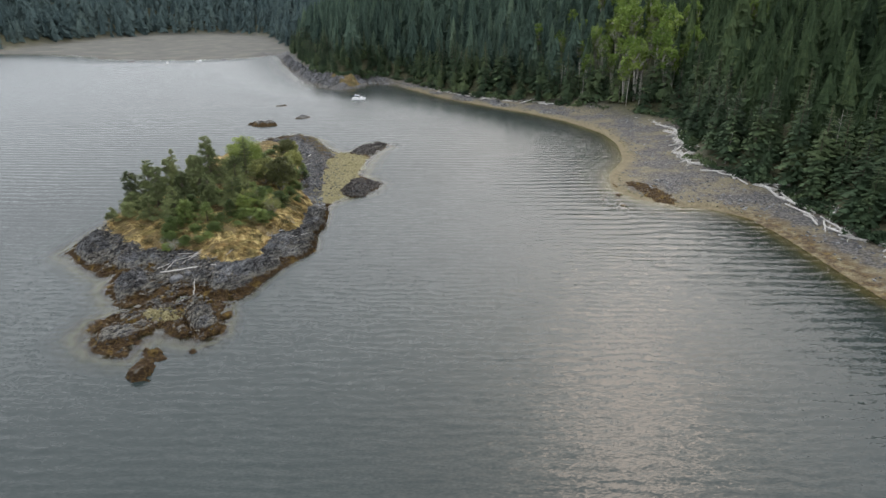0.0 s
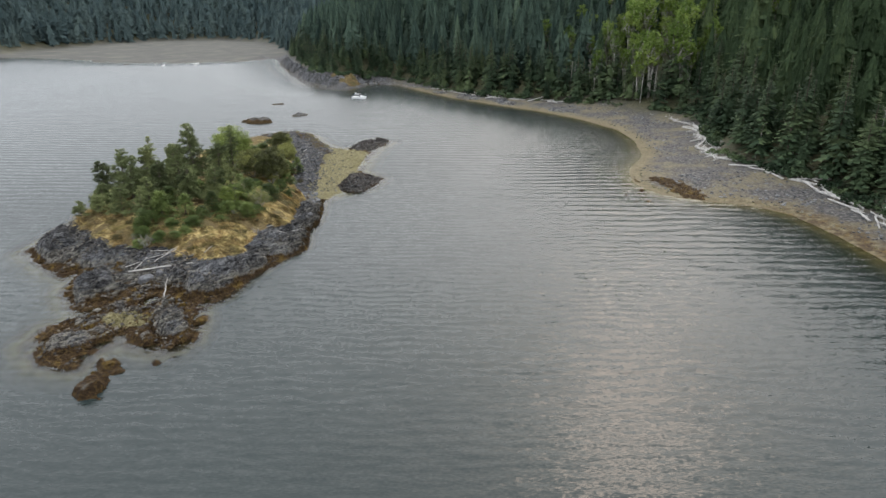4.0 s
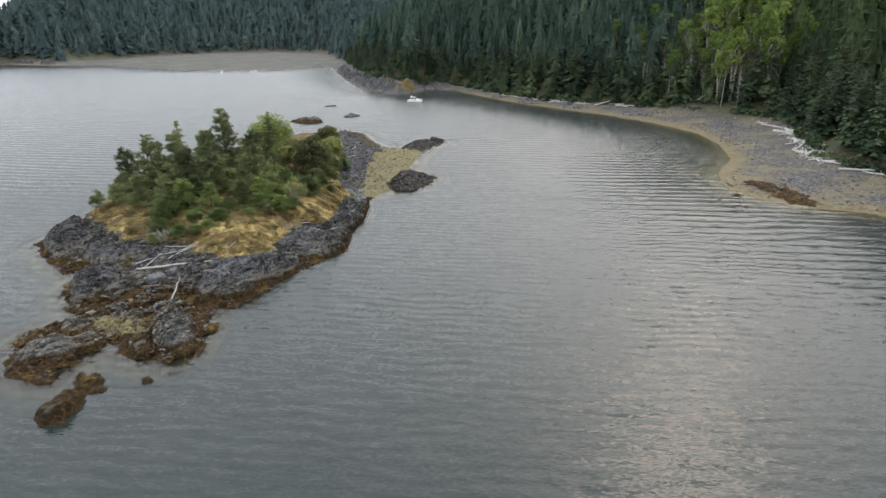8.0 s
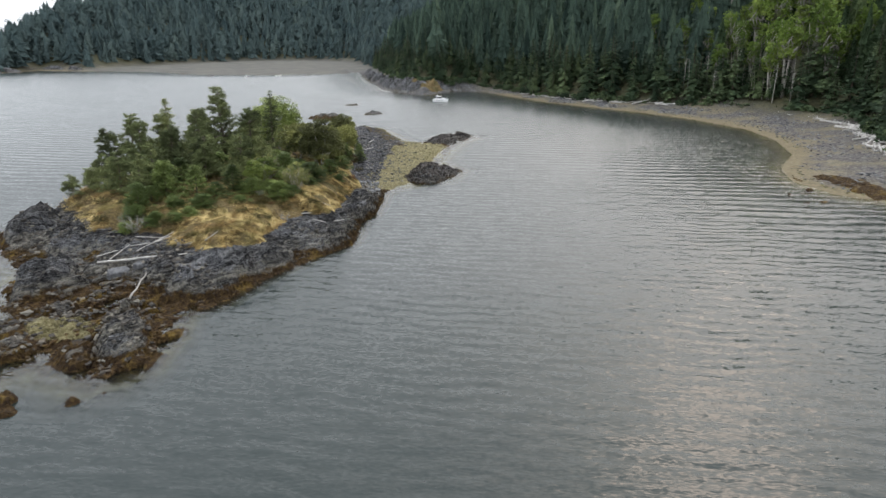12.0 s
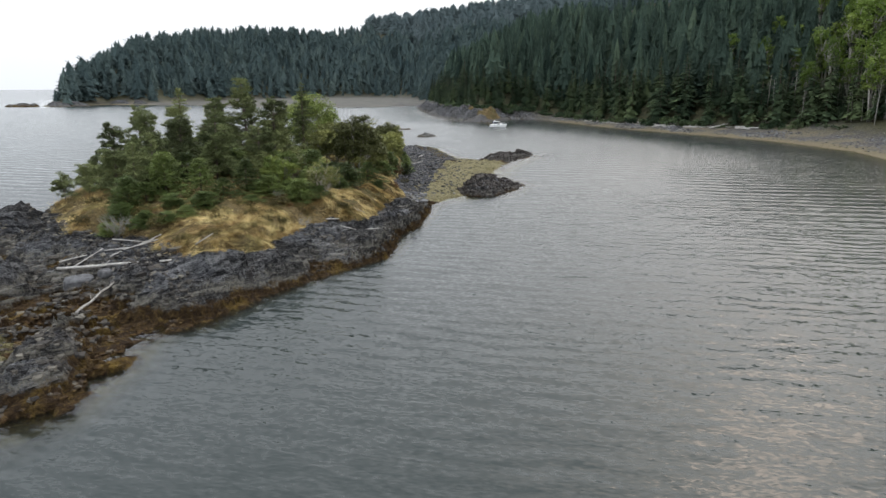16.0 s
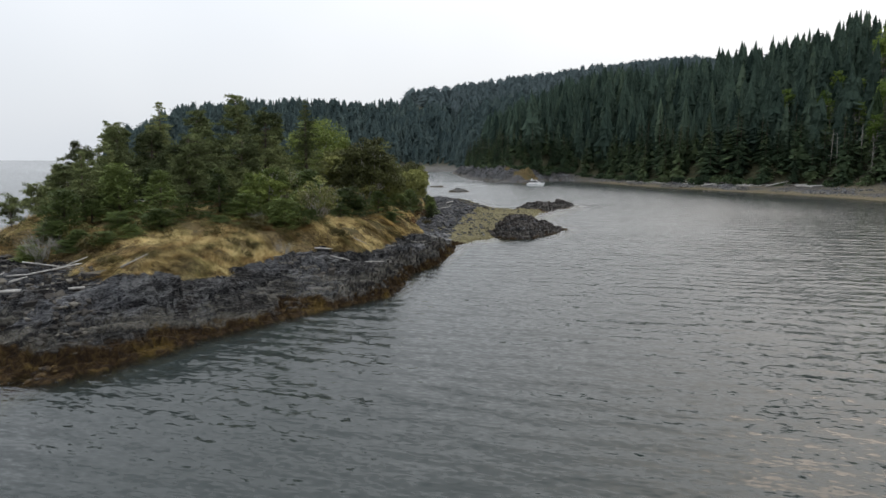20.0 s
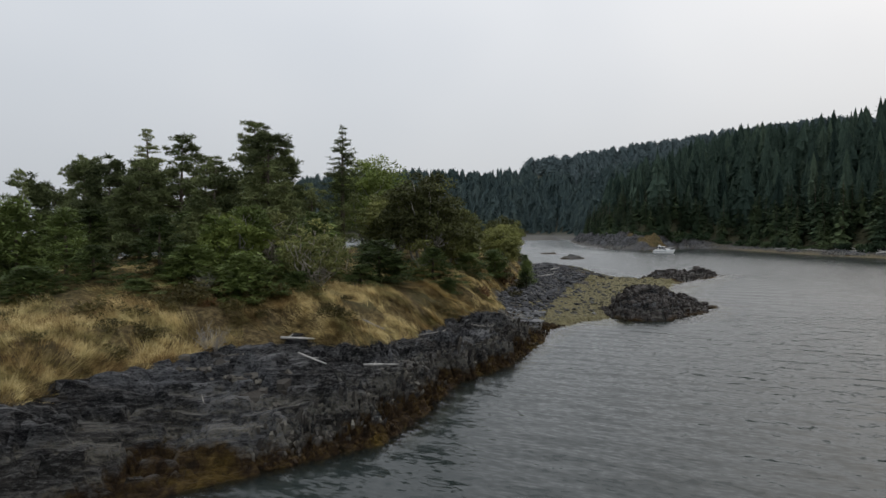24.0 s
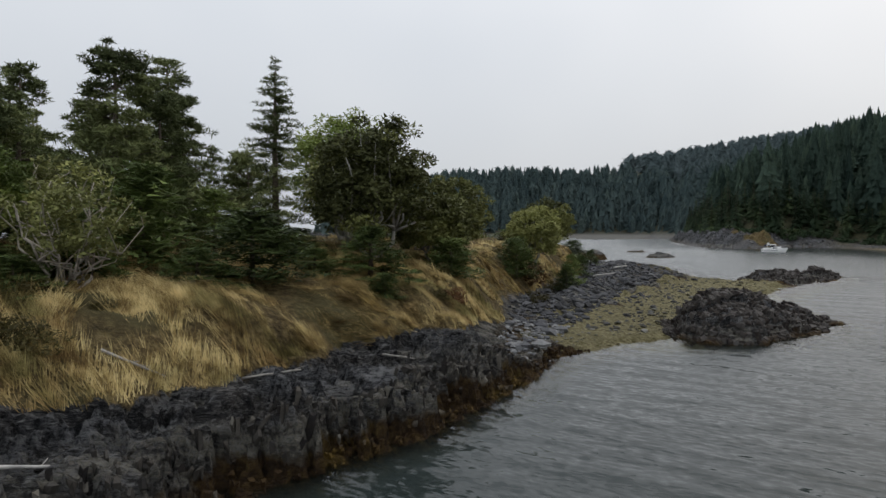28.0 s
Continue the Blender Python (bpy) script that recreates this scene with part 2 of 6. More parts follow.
def make_water():
    """Sea water: a rippled glossy skin over green turbid water that clears in the shallows."""
    k = Nodes("sea_water")
    calm = k.math("SUBTRACT", 1.0, k.math("MULTIPLY", k.attr("lee"), 0.5))
    fresh = k.ramp(k.noise(0.02, 3, 0.5), (0.35, 0.7), (0.62, 1.0))
    gust = k.math("MULTIPLY", k.ramp(k.noise(0.02, 3, 0.5), (0.35, 0.7), (0.62, 1.0)), calm)
    turned = k.add("ShaderNodeMapping", Vector=k.world_place, Rotation=(0.0, 0.0, radians(28))).outputs["Vector"]

    def slopes(scale, detail, stretch, warp, along, across, force):
        """Two random slopes of the surface, along and across the wind."""
        at = k.add("ShaderNodeMapping", Vector=turned, Scale=stretch).outputs["Vector"]
        n = k.add("ShaderNodeTexNoise", Vector=at, Scale=scale, Detail=detail, Roughness=0.55, Distortion=warp)
        c = k.add("ShaderNodeSeparateColor", Color=n.outputs["Color"])
        out = []
        for ch, size in (("Red", along), ("Green", across)):
            out.append(k.math("MULTIPLY", k.math("MULTIPLY", k.math("SUBTRACT", c.outputs[ch], 0.5), size), force))
        return out

    train = k.add("ShaderNodeTexWave", Vector=turned, Scale=0.314 / 1.9, Distortion=7.5, Detail=3.0, Detail_Scale=0.6, Detail_Roughness=0.55)
    train.wave_type, train.bands_direction, train.wave_profile = "BANDS", "Y", "SIN"
    patch = k.math("MULTIPLY", k.ramp(k.noise(0.07, 3, at=turned, stretch=(0.6, 1.4, 1.0)), (0.35, 0.25), (0.65, 1.0)), k.math("SUBTRACT", fresh, k.math("MULTIPLY", k.attr("lee"), 0.22)))
    runs = k.math("MULTIPLY", k.math("MULTIPLY", k.math("SUBTRACT", train.outputs["Fac"], 0.5), 0.135), patch)
    swell = k.add("ShaderNodeTexWave", Vector=turned, Scale=0.314 / 3.6, Distortion=5.0, Detail=2.0, Detail_Scale=0.5, Detail_Roughness=0.5)
    swell.wave_type, swell.bands_direction, swell.wave_profile = "BANDS", "Y", "SIN"
    runs = k.math("ADD", runs, k.math("MULTIPLY", k.math("MULTIPLY", k.math("SUBTRACT", swell.outputs["Fac"], 0.5), 0.11), k.attr("swell")))
    a1, c1 = slopes(0.30, 2.0, (0.45, 1.9, 1.0), 0.7, 0.20, 0.10, gust)
    a2, c2 = slopes(1.0, 3.0, (0.5, 1.9, 1.0), 0.6, 0.44, 0.24, gust)
    a3, c3 = slopes(3.4, 3.0, (0.6, 1.5, 1.0), 0.3, 0.66, 0.44, fresh)
    # the wavelets lean: their faces to the south are the broader ones
    along = k.math("ADD", k.math("ADD", a1, a2), k.math("ADD", a3, runs))
    along = k.math("SUBTRACT", along, k.math("ADD", 0.02, k.math("MULTIPLY", k.attr("lean"), 0.115)))
    across = k.math("ADD", k.math("ADD", c1, c2), c3)
    sn, cs = math.sin(radians(28)), math.cos(radians(28))
    tilt_x = k.math("ADD", k.math("MULTIPLY", along, sn), k.math("MULTIPLY", across, cs))
    tilt_y = k.math("SUBTRACT", k.math("MULTIPLY", along, cs), k.math("MULTIPLY", across, sn))
    unit_n = k.add("ShaderNodeVectorMath")
    unit_n.operation = "NORMALIZE"
    k.t.links.new(k.add("ShaderNodeCombineXYZ", X=tilt_x, Y=tilt_y, Z=1.0).outputs[0], unit_n.inputs[0])
    n = unit_n.outputs[0]
    depth = k.attr("depth")
    clear = k.ramp(depth, (0.0, 0.97), (0.10, 0.75), (0.26, 0.3), (0.5, 0.0))
    murk = k.ramp(k.noise(0.02, 3), (0.3, (0.018, 0.026, 0.025)), (0.7, (0.026, 0.035, 0.033)))
    body = k.add("ShaderNodeBsdfDiffuse", Color=murk)
    see = k.add("ShaderNodeBsdfTransparent", Color=(0.85, 0.86, 0.66))
    low = k.add("ShaderNodeMixShader", Fac=clear)
    k.t.links.new(body.outputs[0], low.inputs[1])
    k.t.links.new(see.outputs[0], low.inputs[2])
    gloss = k.add("ShaderNodeBsdfGlossy", Color=(1, 1, 1), Roughness=0.13, Normal=n)
    fres = k.add("ShaderNodeFresnel", IOR=1.33, Normal=n)
    top = k.add("ShaderNodeMixShader", Fac=fres.outputs[0])
    k.t.links.new(low.outputs[0], top.inputs[1])
    k.t.links.new(gloss.outputs[0], top.inputs[2])
    out = k.add("ShaderNodeOutputMaterial")
    k.t.links.new(top.outputs[0], out.inputs["Surface"])
    return k.m


def make_ground():
    """Bay floor, beach and forest floor of the mainland."""
    k = Nodes("shore_ground")
    fine = k.noise(1.7, 6, 0.7)
    sand = k.ramp(fine, (0.3, (0.095, 0.078, 0.044)), (0.55, (0.18, 0.148, 0.085)), (0.75, (0.27, 0.23, 0.145)))
    shingle = k.ramp(k.mix(0.5, fine, k.cells(2.2, out="Color")), (0.25, (0.022, 0.021, 0.022)), (0.5, (0.064, 0.060, 0.058)), (0.8, (0.19, 0.178, 0.16)))
    shingle = k.mix(k.ramp(k.noise(0.09, 5, 0.65), (0.45, 0.0), (0.62, 0.7)), shingle, sand)
    duff = k.ramp(k.noise(0.8, 5), (0.3, (0.025, 0.028, 0.014)), (0.7, (0.08, 0.075, 0.035)))
    weed = weed_colour(k)
    z = k.math("ADD", k.height(), k.math("MULTIPLY", k.math("SUBTRACT", k.noise(0.16, 4), 0.5), 1.0))
    c = k.mix(k.ramp(k.math("MULTIPLY", z, 0.25), (0.07, 0.0), (0.19, 1.0)), sand, shingle)
    c = k.mix(k.ramp(k.math("MULTIPLY", k.height(), -1.0), (0.12, 0.0), (0.5, 1.0)), c, k.ramp(k.noise(0.12, 5, 0.6), (0.35, (0.022, 0.030, 0.012)), (0.6, (0.060, 0.062, 0.030))))
    mud = k.ramp(k.noise(0.05, 5, 0.6, warp=0.5), (0.35, (0.07, 0.068, 0.06)), (0.55, (0.10, 0.096, 0.082)), (0.72, (0.14, 0.135, 0.10)))
    c = k.mix(k.attr("mud"), c, mud)
    c = k.mix(k.attr("rocky"), c, rock_colour(k)[0])
    patch = k.math("MULTIPLY", k.attr("weed"), k.ramp(k.noise(0.35, 4, 0.65), (0.38, 0.0), (0.55, 1.0)))
    c = k.mix(patch, c, weed)
    c = k.mix(k.attr("forest"), c, duff)
    n = k.bump(k.mix(0.5, fine, k.cells(2.2)), 0.7, 0.15)
    return k.done(c, 0.85, n, spec=0.3)


M_WATER, M_GROUND = make_water(), make_ground()
M_ISLET, M_REEF, M_BARE = shore_rock("islet_rock", 0.95), shore_rock("reef_rock", 1.6), shore_rock("bare_rock", 0.35)
M_FIR = leafy("fir_needles", (0.016, 0.028, 0.016), (0.050, 0.078, 0.041), (0.135, 0.172, 0.075), 0.8, speck=0.10)
# far needles: pale blue-green, with the distance haze put into the base colour
M_FIR_FAR_HAZE = leafy("fir_needles_far_hazed", (0.056, 0.086, 0.088), (0.094, 0.132, 0.128), (0.140, 0.180, 0.160), 0.9, speck=0.04, joined=True)
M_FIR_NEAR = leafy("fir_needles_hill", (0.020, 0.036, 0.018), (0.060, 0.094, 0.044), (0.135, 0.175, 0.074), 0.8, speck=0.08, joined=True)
# the hill's firs again, lightened and blued to paint haze into them
M_FIR_MID_HAZE = leafy("fir_needles_bay_hazed", (0.030, 0.052, 0.042), (0.076, 0.116, 0.086), (0.145, 0.196, 0.125), 0.85, speck=0.05, joined=True)
# ridge needles: paler and bluer still, more haze painted in
M_FIR_RIDGE_HAZE = leafy("fir_needles_ridge_hazed", (0.090, 0.125, 0.130), (0.125, 0.160, 0.165), (0.150, 0.190, 0.190), 0.9, speck=0.05, joined=True)
M_PINE = leafy("pine_needles", (0.036, 0.046, 0.021), (0.138, 0.162, 0.068), (0.29, 0.31, 0.128), 0.8)
M_ALDER = leafy("alder_leaves", (0.06, 0.10, 0.022), (0.135, 0.20, 0.042), (0.27, 0.34, 0.085), through=0.3)
M_MADRONE = leafy("madrone_leaves", (0.036, 0.040, 0.016), (0.135, 0.142, 0.050), (0.34, 0.345, 0.118))
M_MADRONE_FRESH = leafy("fresh_madrone_leaves", (0.050, 0.070, 0.020), (0.160, 0.205, 0.052), (0.34, 0.39, 0.11))
M_JUNIPER = leafy("juniper_leaves", (0.026, 0.038, 0.014), (0.086, 0.118, 0.036), (0.20, 0.25, 0.072))
M_BARK = plain("bark", (0.11, 0.085, 0.065), 0.9, vary=0.5, scale=3)
M_GREYWOOD = plain("dead_wood", (0.30, 0.28, 0.25), 0.85, vary=0.4, scale=4)
M_PALEWOOD = plain("pale_bark", (0.34, 0.30, 0.25), 0.8, vary=0.35, scale=4)
M_DRIFT = plain("driftwood", (0.42, 0.40, 0.37), 0.85, vary=0.35, scale=2.5)
M_BOULDER = plain("boulder_rock", (0.10, 0.10, 0.103), 0.9, vary=0.5, scale=2.6)
M_GEL = plain("white_gelcoat", (0.80, 0.80, 0.78), 0.25, vary=0.05, scale=1)
M_DARKGLASS = plain("tinted_glass", (0.02, 0.025, 0.03), 0.08, vary=0.2)
M_CANVAS = plain("navy_canvas", (0.03, 0.04, 0.07), 0.85)
M_STEEL = plain("steel", (0.6, 0.6, 0.6), 0.3, 1.0)
M_RUBBER = plain("grey_rubber", (0.18, 0.18, 0.19), 0.7)


def make_stone():
    """Loose beach stones, each its own grey."""
    k = Nodes("beach_stone")
    own = k.math("ADD", k.math("MULTIPLY", k.random(), 0.5), k.math("MULTIPLY", k.island(), 0.5))
    c = k.ramp(own, (0.1, (0.022, 0.023, 0.026)), (0.5, (0.085, 0.087, 0.095)), (0.9, (0.30, 0.30, 0.295)))
    c = k.mix(k.ramp(k.noise(7, 5, 0.7), (0.35, 0.0), (0.7, 0.4)), c, (0.05, 0.045, 0.04))
    low = k.math("MULTIPLY", k.math("SUBTRACT", 0.95, k.math("ADD", k.height(), k.math("MULTIPLY", k.noise(0.6, 3), 0.7))), 2.5, True)
    c = k.mix(low, c, k.ramp(k.noise(1.5, 5, 0.7), (0.3, (0.06, 0.05, 0.018)), (0.6, (0.18, 0.155, 0.055)), (0.8, (0.32, 0.29, 0.14))))
    return k.done(c, 0.75, k.bump(k.noise(11, 5, 0.7), 0.6, 0.04), spec=0.35)


def make_shard(name="split_rock", weed=1.0, pale=1.0):
    """Split bedrock: every piece its own tone, rockweed on the low ones."""
    k = Nodes(name)
    own = k.math("ADD", k.math("MULTIPLY", k.random(), 0.5), k.math("MULTIPLY", k.island(), 0.5))
    c = k.ramp(own, (0.15, (0.009, 0.009, 0.011)), (0.5, (0.024 * pale, 0.023 * pale, 0.022 * pale)), (0.8, (0.058 * pale, 0.053 * pale, 0.046 * pale)), (0.97, (0.14 * pale, 0.130 * pale, 0.108 * pale)))
    c = k.mix(k.ramp(k.noise(5, 6, 0.7), (0.35, 0.0), (0.7, 0.5)), c, (0.035 * pale, 0.028 * pale, 0.022 * pale))
    lift = k.math("ADD", k.height(), k.math("MULTIPLY", k.math("SUBTRACT", k.noise(0.30, 5, 0.65), 0.5), 3.4))
    c = k.mix(k.math("MULTIPLY", k.math("SUBTRACT", weed, lift), 2.4, True), c, weed_colour(k))
    return k.done(c, 0.8, k.bump(k.noise(8, 6, 0.75), 0.8, 0.06), spec=0.12)


M_SHARD, M_RUBBLE = make_shard("split_rock", 0.75, 1.7), make_shard("rubble_rock", 0.15, 4.0)
M_STONE = make_stone()


def make_straw():
    """Dry grass: pale straw, with rusty and olive swathes among it."""
    k = Nodes("dry_grass")
    own = k.math("ADD", k.math("MULTIPLY", k.island(), 0.35), k.math("MULTIPLY", k.ramp(k.noise(1.1, 4, 0.65), (0.34, 0.0), (0.66, 1.0)), 0.65))
    c = k.ramp(own, (0.22, (0.15, 0.098, 0.037)), (0.42, (0.39, 0.287, 0.113)), (0.72, (0.74, 0.595, 0.29)))
    c = k.mix(k.ramp(k.noise(0.33, 4, 0.6), (0.47, 0.0), (0.61, 0.6)), c, k.ramp(own, (0.2, (0.08, 0.040, 0.014)), (0.85, (0.34, 0.185, 0.06))))
    c = k.mix(k.ramp(k.noise(0.27, 4, 0.6, stretch=(1.0, 1.2, 1.0), warp=0.5), (0.50, 0.0), (0.62, 0.7)), c, k.ramp(own, (0.2, (0.06, 0.06, 0.018)), (0.85, (0.24, 0.215, 0.07))))
    return thin(k, c, 0.75, 0.3)


M_STRAW = make_straw()
M_RUSTLEAF = leafy("rusty_leaves", (0.06, 0.035, 0.015), (0.12, 0.06, 0.025), (0.18, 0.09, 0.035))
M_BROWNHULL = plain("dark_hull", (0.07, 0.06, 0.055), 0.5)
M_HEATH = leafy("shrub_leaves", (0.035, 0.032, 0.012), (0.085, 0.072, 0.026), (0.17, 0.135, 0.045))

# ---- helpers for meshes ----
rng = np.random.default_rng(7)


def raw_mesh(name, verts, tris, mats, which=None, smooth=False, floats=None):
    """A mesh from arrays of vertices and triangles or quads."""
    me = bpy.data.meshes.new(name)
    verts, tris = np.asarray(verts, np.float32), np.asarray(tris, np.int32)
    n, k = tris.shape
    me.vertices.add(len(verts))
    me.vertices.foreach_set("co", verts.ravel())
    me.loops.add(n * k)
    me.loops.foreach_set("vertex_index", tris.ravel())
    me.polygons.add(n)
    me.polygons.foreach_set("loop_start", np.arange(0, n * k, k, dtype=np.int32))
    me.polygons.foreach_set("loop_total", np.full(n, k, np.int32))
    for m in mats if isinstance(mats, (list, tuple)) else [mats]:
        me.materials.append(m)
    if which is not None:
        me.polygons.foreach_set("material_index", np.asarray(which, np.int32))
    me.polygons.foreach_set("use_smooth", np.full(n, bool(smooth)))
    for key, values in (floats or {}).items():
        me.attributes.new(key, "FLOAT", "POINT").data.foreach_set("value", np.asarray(values, np.float32).ravel())
    me.update(calc_edges=True)
    return me


def part(name, me, parent, m=None, label=""):
    ob = new(name, me)
    ob.parent = parent
    if m is not None:
        ob.matrix_basis = m
    if label:
        tagged(ob, label)
    return ob


def inside(px, py, poly):
    """Distance to a closed outline, positive inside."""
    px, py = np.asarray(px, float), np.asarray(py, float)
    best, odd = np.full(px.shape, 1e18), np.zeros(px.shape, bool)
    for (ax, ay), (bx, by) in zip(poly, poly[1:] + poly[:1]):
        dx, dy = bx - ax, by - ay
        u = np.clip(((px - ax) * dx + (py - ay) * dy) / (dx * dx + dy * dy + 1e-9), 0, 1)
        best = np.minimum(best, (px - ax - u * dx) ** 2 + (py - ay - u * dy) ** 2)
        cross = (ay > py) != (by > py)
        odd ^= cross & (px < (bx - ax) * (py - ay) / (by - ay + 1e-12) + ax)
    return np.where(odd, 1, -1) * np.sqrt(best)


def step(a, b, x):
    u = np.clip((np.asarray(x, float) - a) / (b - a), 0, 1)
    return u * u * (3 - 2 * u)


def value_noise(x, y, size, seed=0):
    """Smooth noise from -1 to 1 with hills about size metres wide."""
    x, y = np.asarray(x, float) / size, np.asarray(y, float) / size
    ix, iy = np.floor(x).astype(np.int64), np.floor(y).astype(np.int64)
    fx, fy = x - ix, y - iy
    fx, fy = fx * fx * (3 - 2 * fx), fy * fy * (3 - 2 * fy)

    def h(a, b):
        v = (a * 374761393 + b * 668265263 + seed * 1442695041) & 0xFFFFFFFF
        v = ((v ^ (v >> 13)) * 1274126177) & 0xFFFFFFFF
        return ((v ^ (v >> 16)) & 0xFFFF) / 32767.5 - 1

    return (h(ix, iy) * (1 - fx) + h(ix + 1, iy) * fx) * (1 - fy) + (h(ix, iy + 1) * (1 - fx) + h(ix + 1, iy + 1) * fx) * fy


def blocks(x, y, size, seed=0):
    """For every place, a random level from -1 to 1 of the rock block it lies in, and the distance to the next block."""
    gx, gy = np.floor(x / size).astype(np.int64), np.floor(y / size).astype(np.int64)
    d1, d2, lev = np.full(x.shape, 9e9), np.full(x.shape, 9e9), np.zeros(x.shape)
    for ox in (-1, 0, 1):
        for oy in (-1, 0, 1):
            cx, cy = gx + ox, gy + oy

            def h(s):
                v = (cx * 73856093 ^ cy * 19349663 ^ (s + seed) * 83492791) & 0xFFFFFFFF
                v = ((v ^ (v >> 15)) * 2246822519) & 0xFFFFFFFF
                return ((v ^ (v >> 13)) & 0xFFFF) / 65535.0

            d = ((cx + h(1)) * size - x) ** 2 + ((cy + h(2)) * size - y) ** 2
            near = d < d1
            d2 = np.where(near, d1, np.minimum(d2, d))
            lev = np.where(near, h(3) * 2 - 1, lev)
            d1 = np.where(near, d, d1)
    return lev, np.sqrt(d2) - np.sqrt(d1)


# ---- outlines at the water's level ----
EAST_SHORE = [(60, -260), (72, -110), (76, -70), (79, -47), (85, -33), (92, -18), (97, -4), (95, 6), (89, 12), (84, 22), (86, 34), (95, 46), (113, 60),
            (128, 80), (138, 100), (142, 130), (140, 155), (133, 185), (128, 215), (127, 245), (127, 285)]
NORTH_SHORE = [(116, 296), (101, 282), (91, 275), (83, 287),
            (81, 322), (86, 360), (93, 410), (104, 470), (117, 530), (123, 560), (98, 535), (76, 521), (31, 526), (-22, 550), (-45, 606), (-92, 655),
            (-120, 668), (-165, 715), (-180, 660), (-192, 640), (-204, 655), (-225, 760), (-260, 900), (-250, 1300), (-150, 2300), (600, 3600), (3200, 3600),
            (3400, -2500), (300, -2500), (90, -600)]
MAINLAND = EAST_SHORE + NORTH_SHORE
EAST_TREES = [(90, -260), (98, -110), (100, -60), (103, -33), (109, -19), (120, 2), (123, 23), (125, 40), (150, 66), (165, 85), (172, 108), (168, 135),
          (162, 160), (148, 190), (140, 215), (138, 250), (137, 290)]
NORTH_TREES = [(122, 306), (104, 300), (95, 305), (93, 330), (99, 375), (108, 430), (120, 490), (134, 550),
          (150, 620), (175, 760), (185, 880), (150, 985), (60, 985), (-20, 900), (-80, 790), (-120, 705), (-160, 740), (-184, 668), (-191, 655), (-200, 670),
          (-218, 770), (-250, 900), (-240, 1300), (-140, 2280), (600, 3560), (3150, 3560), (3350, -2450), (320, -2450), (120, -600)]
FOREST = EAST_TREES + NORTH_TREES
HEADLAND = [(78, 270), (128, 270), (128, 300), (135, 560), (110, 560), (75, 400)]
FLAT = [(-130, 640), (-92, 645), (-45, 596), (-22, 540), (31, 516), (76, 511), (140, 560), (190, 900), (140, 1000), (50, 1000), (-60, 850)]
WEST_SIDE = [(-51, 44), (-48, 36), (-46, 30), (-44, 26), (-41.5, 28), (-44, 20), (-43, 13), (-41, 8.5), (-39, 9.5), (-42, 7.5), (-46, 7), (-48, 2), (-46, -5), (-42, -8.5),
         (-39.5, -4), (-37, -2.5), (-35, -5.5), (-32, -8.5), (-28, -7), (-25.5, -1), (-25, 4)]
EAST_SIDE = [(-21, 5.5), (-16, 12), (-10, 17.6), (-4, 22), (-2, 27),
         (-0.8, 31.5), (3, 37), (6.5, 45), (8.5, 52), (12, 56.5), (16.5, 59.5), (21, 60), (28, 68), (27, 80), (34, 93), (37, 98), (44, 107), (53, 117), (48, 121), (40, 114),
         (35, 110), (31, 113), (31, 128), (33, 142), (28, 152), (15, 146), (0, 125), (-16, 100), (-31, 76), (-43, 58)]
ISLET = WEST_SIDE + EAST_SIDE
LOW_TAIL = [(-49, 9), (-38, 10), (-30, 14), (-24, 6), (-23, -12), (-50, -12)]
SANDBAR = [(8, 53), (12, 56), (17, 59), (22, 66), (27, 80), (34, 93), (37, 98), (35, 108), (31, 113), (28, 104), (22, 92), (17, 80), (12, 68), (8, 58)]
GRAVEL = [(6, 47), (8.5, 58), (13, 72), (18.5, 88), (25, 103), (30, 114), (33, 130), (34, 142), (28, 150), (20, 140), (16, 118), (13, 96), (9, 80), (5, 64)]
CLIFF = [(-8, 16), (0, 22), (6, 36), (10, 50), (8, 62), (3, 60), (-2, 45), (-6, 30)]


ROCK = [(15.5, 60), (17, 57.6), (20.5, 56.8), (25, 60.5), (30.5, 68), (27, 72), (21, 70), (16.5, 65)]
SPIT = [(36, 104), (40, 103), (47, 110), (53, 117), (48, 122), (41, 117), (35, 110)]


GRASS = [(-42, 46), (-41, 42), (-37.5, 35), (-35.5, 31.5), (-31, 28.5), (-27.5, 25.5), (-24, 19), (-20.5, 13.2), (-17, 17.5), (-12, 26), (-6, 31), (-1.5, 39), (1.5, 45.5), (6, 57), (9, 66),
         (13, 84), (15, 95), (17, 118), (12, 130), (-2, 118), (-18, 92), (-32, 70), (-41, 56)]


# rock masses that stand out of the slope: x, y, length, width, heading, rise
MASSES = [(-39.6, 16.6, 6.0, 3.6, 60, 1.7), (-45.5, 41.0, 6.0, 4.0, 75, 1.5), (-39.8, 31.5, 4.5, 3.0, 60, 0.9), (-22.6, 10.6, 6.5, 3.2, 38, 0.75), (-8.2, 21.8, 5.2, 2.6, 42, 0.6),
          (-30.2, -1.8, 7.5, 2.6, 95, 1.0), (-44.2, -2.2, 5.0, 3.6, 20, 0.75), (-35.6, -3.8, 3.4, 2.4, 0, 0.5), (-42.6, 10.6, 3.6, 2.2, 80, 0.7), (-31.0, 10.0, 5.5, 2.6, 70, -0.45), (-15.5, 15.0, 4.5, 2.0, 40, 0.45)]


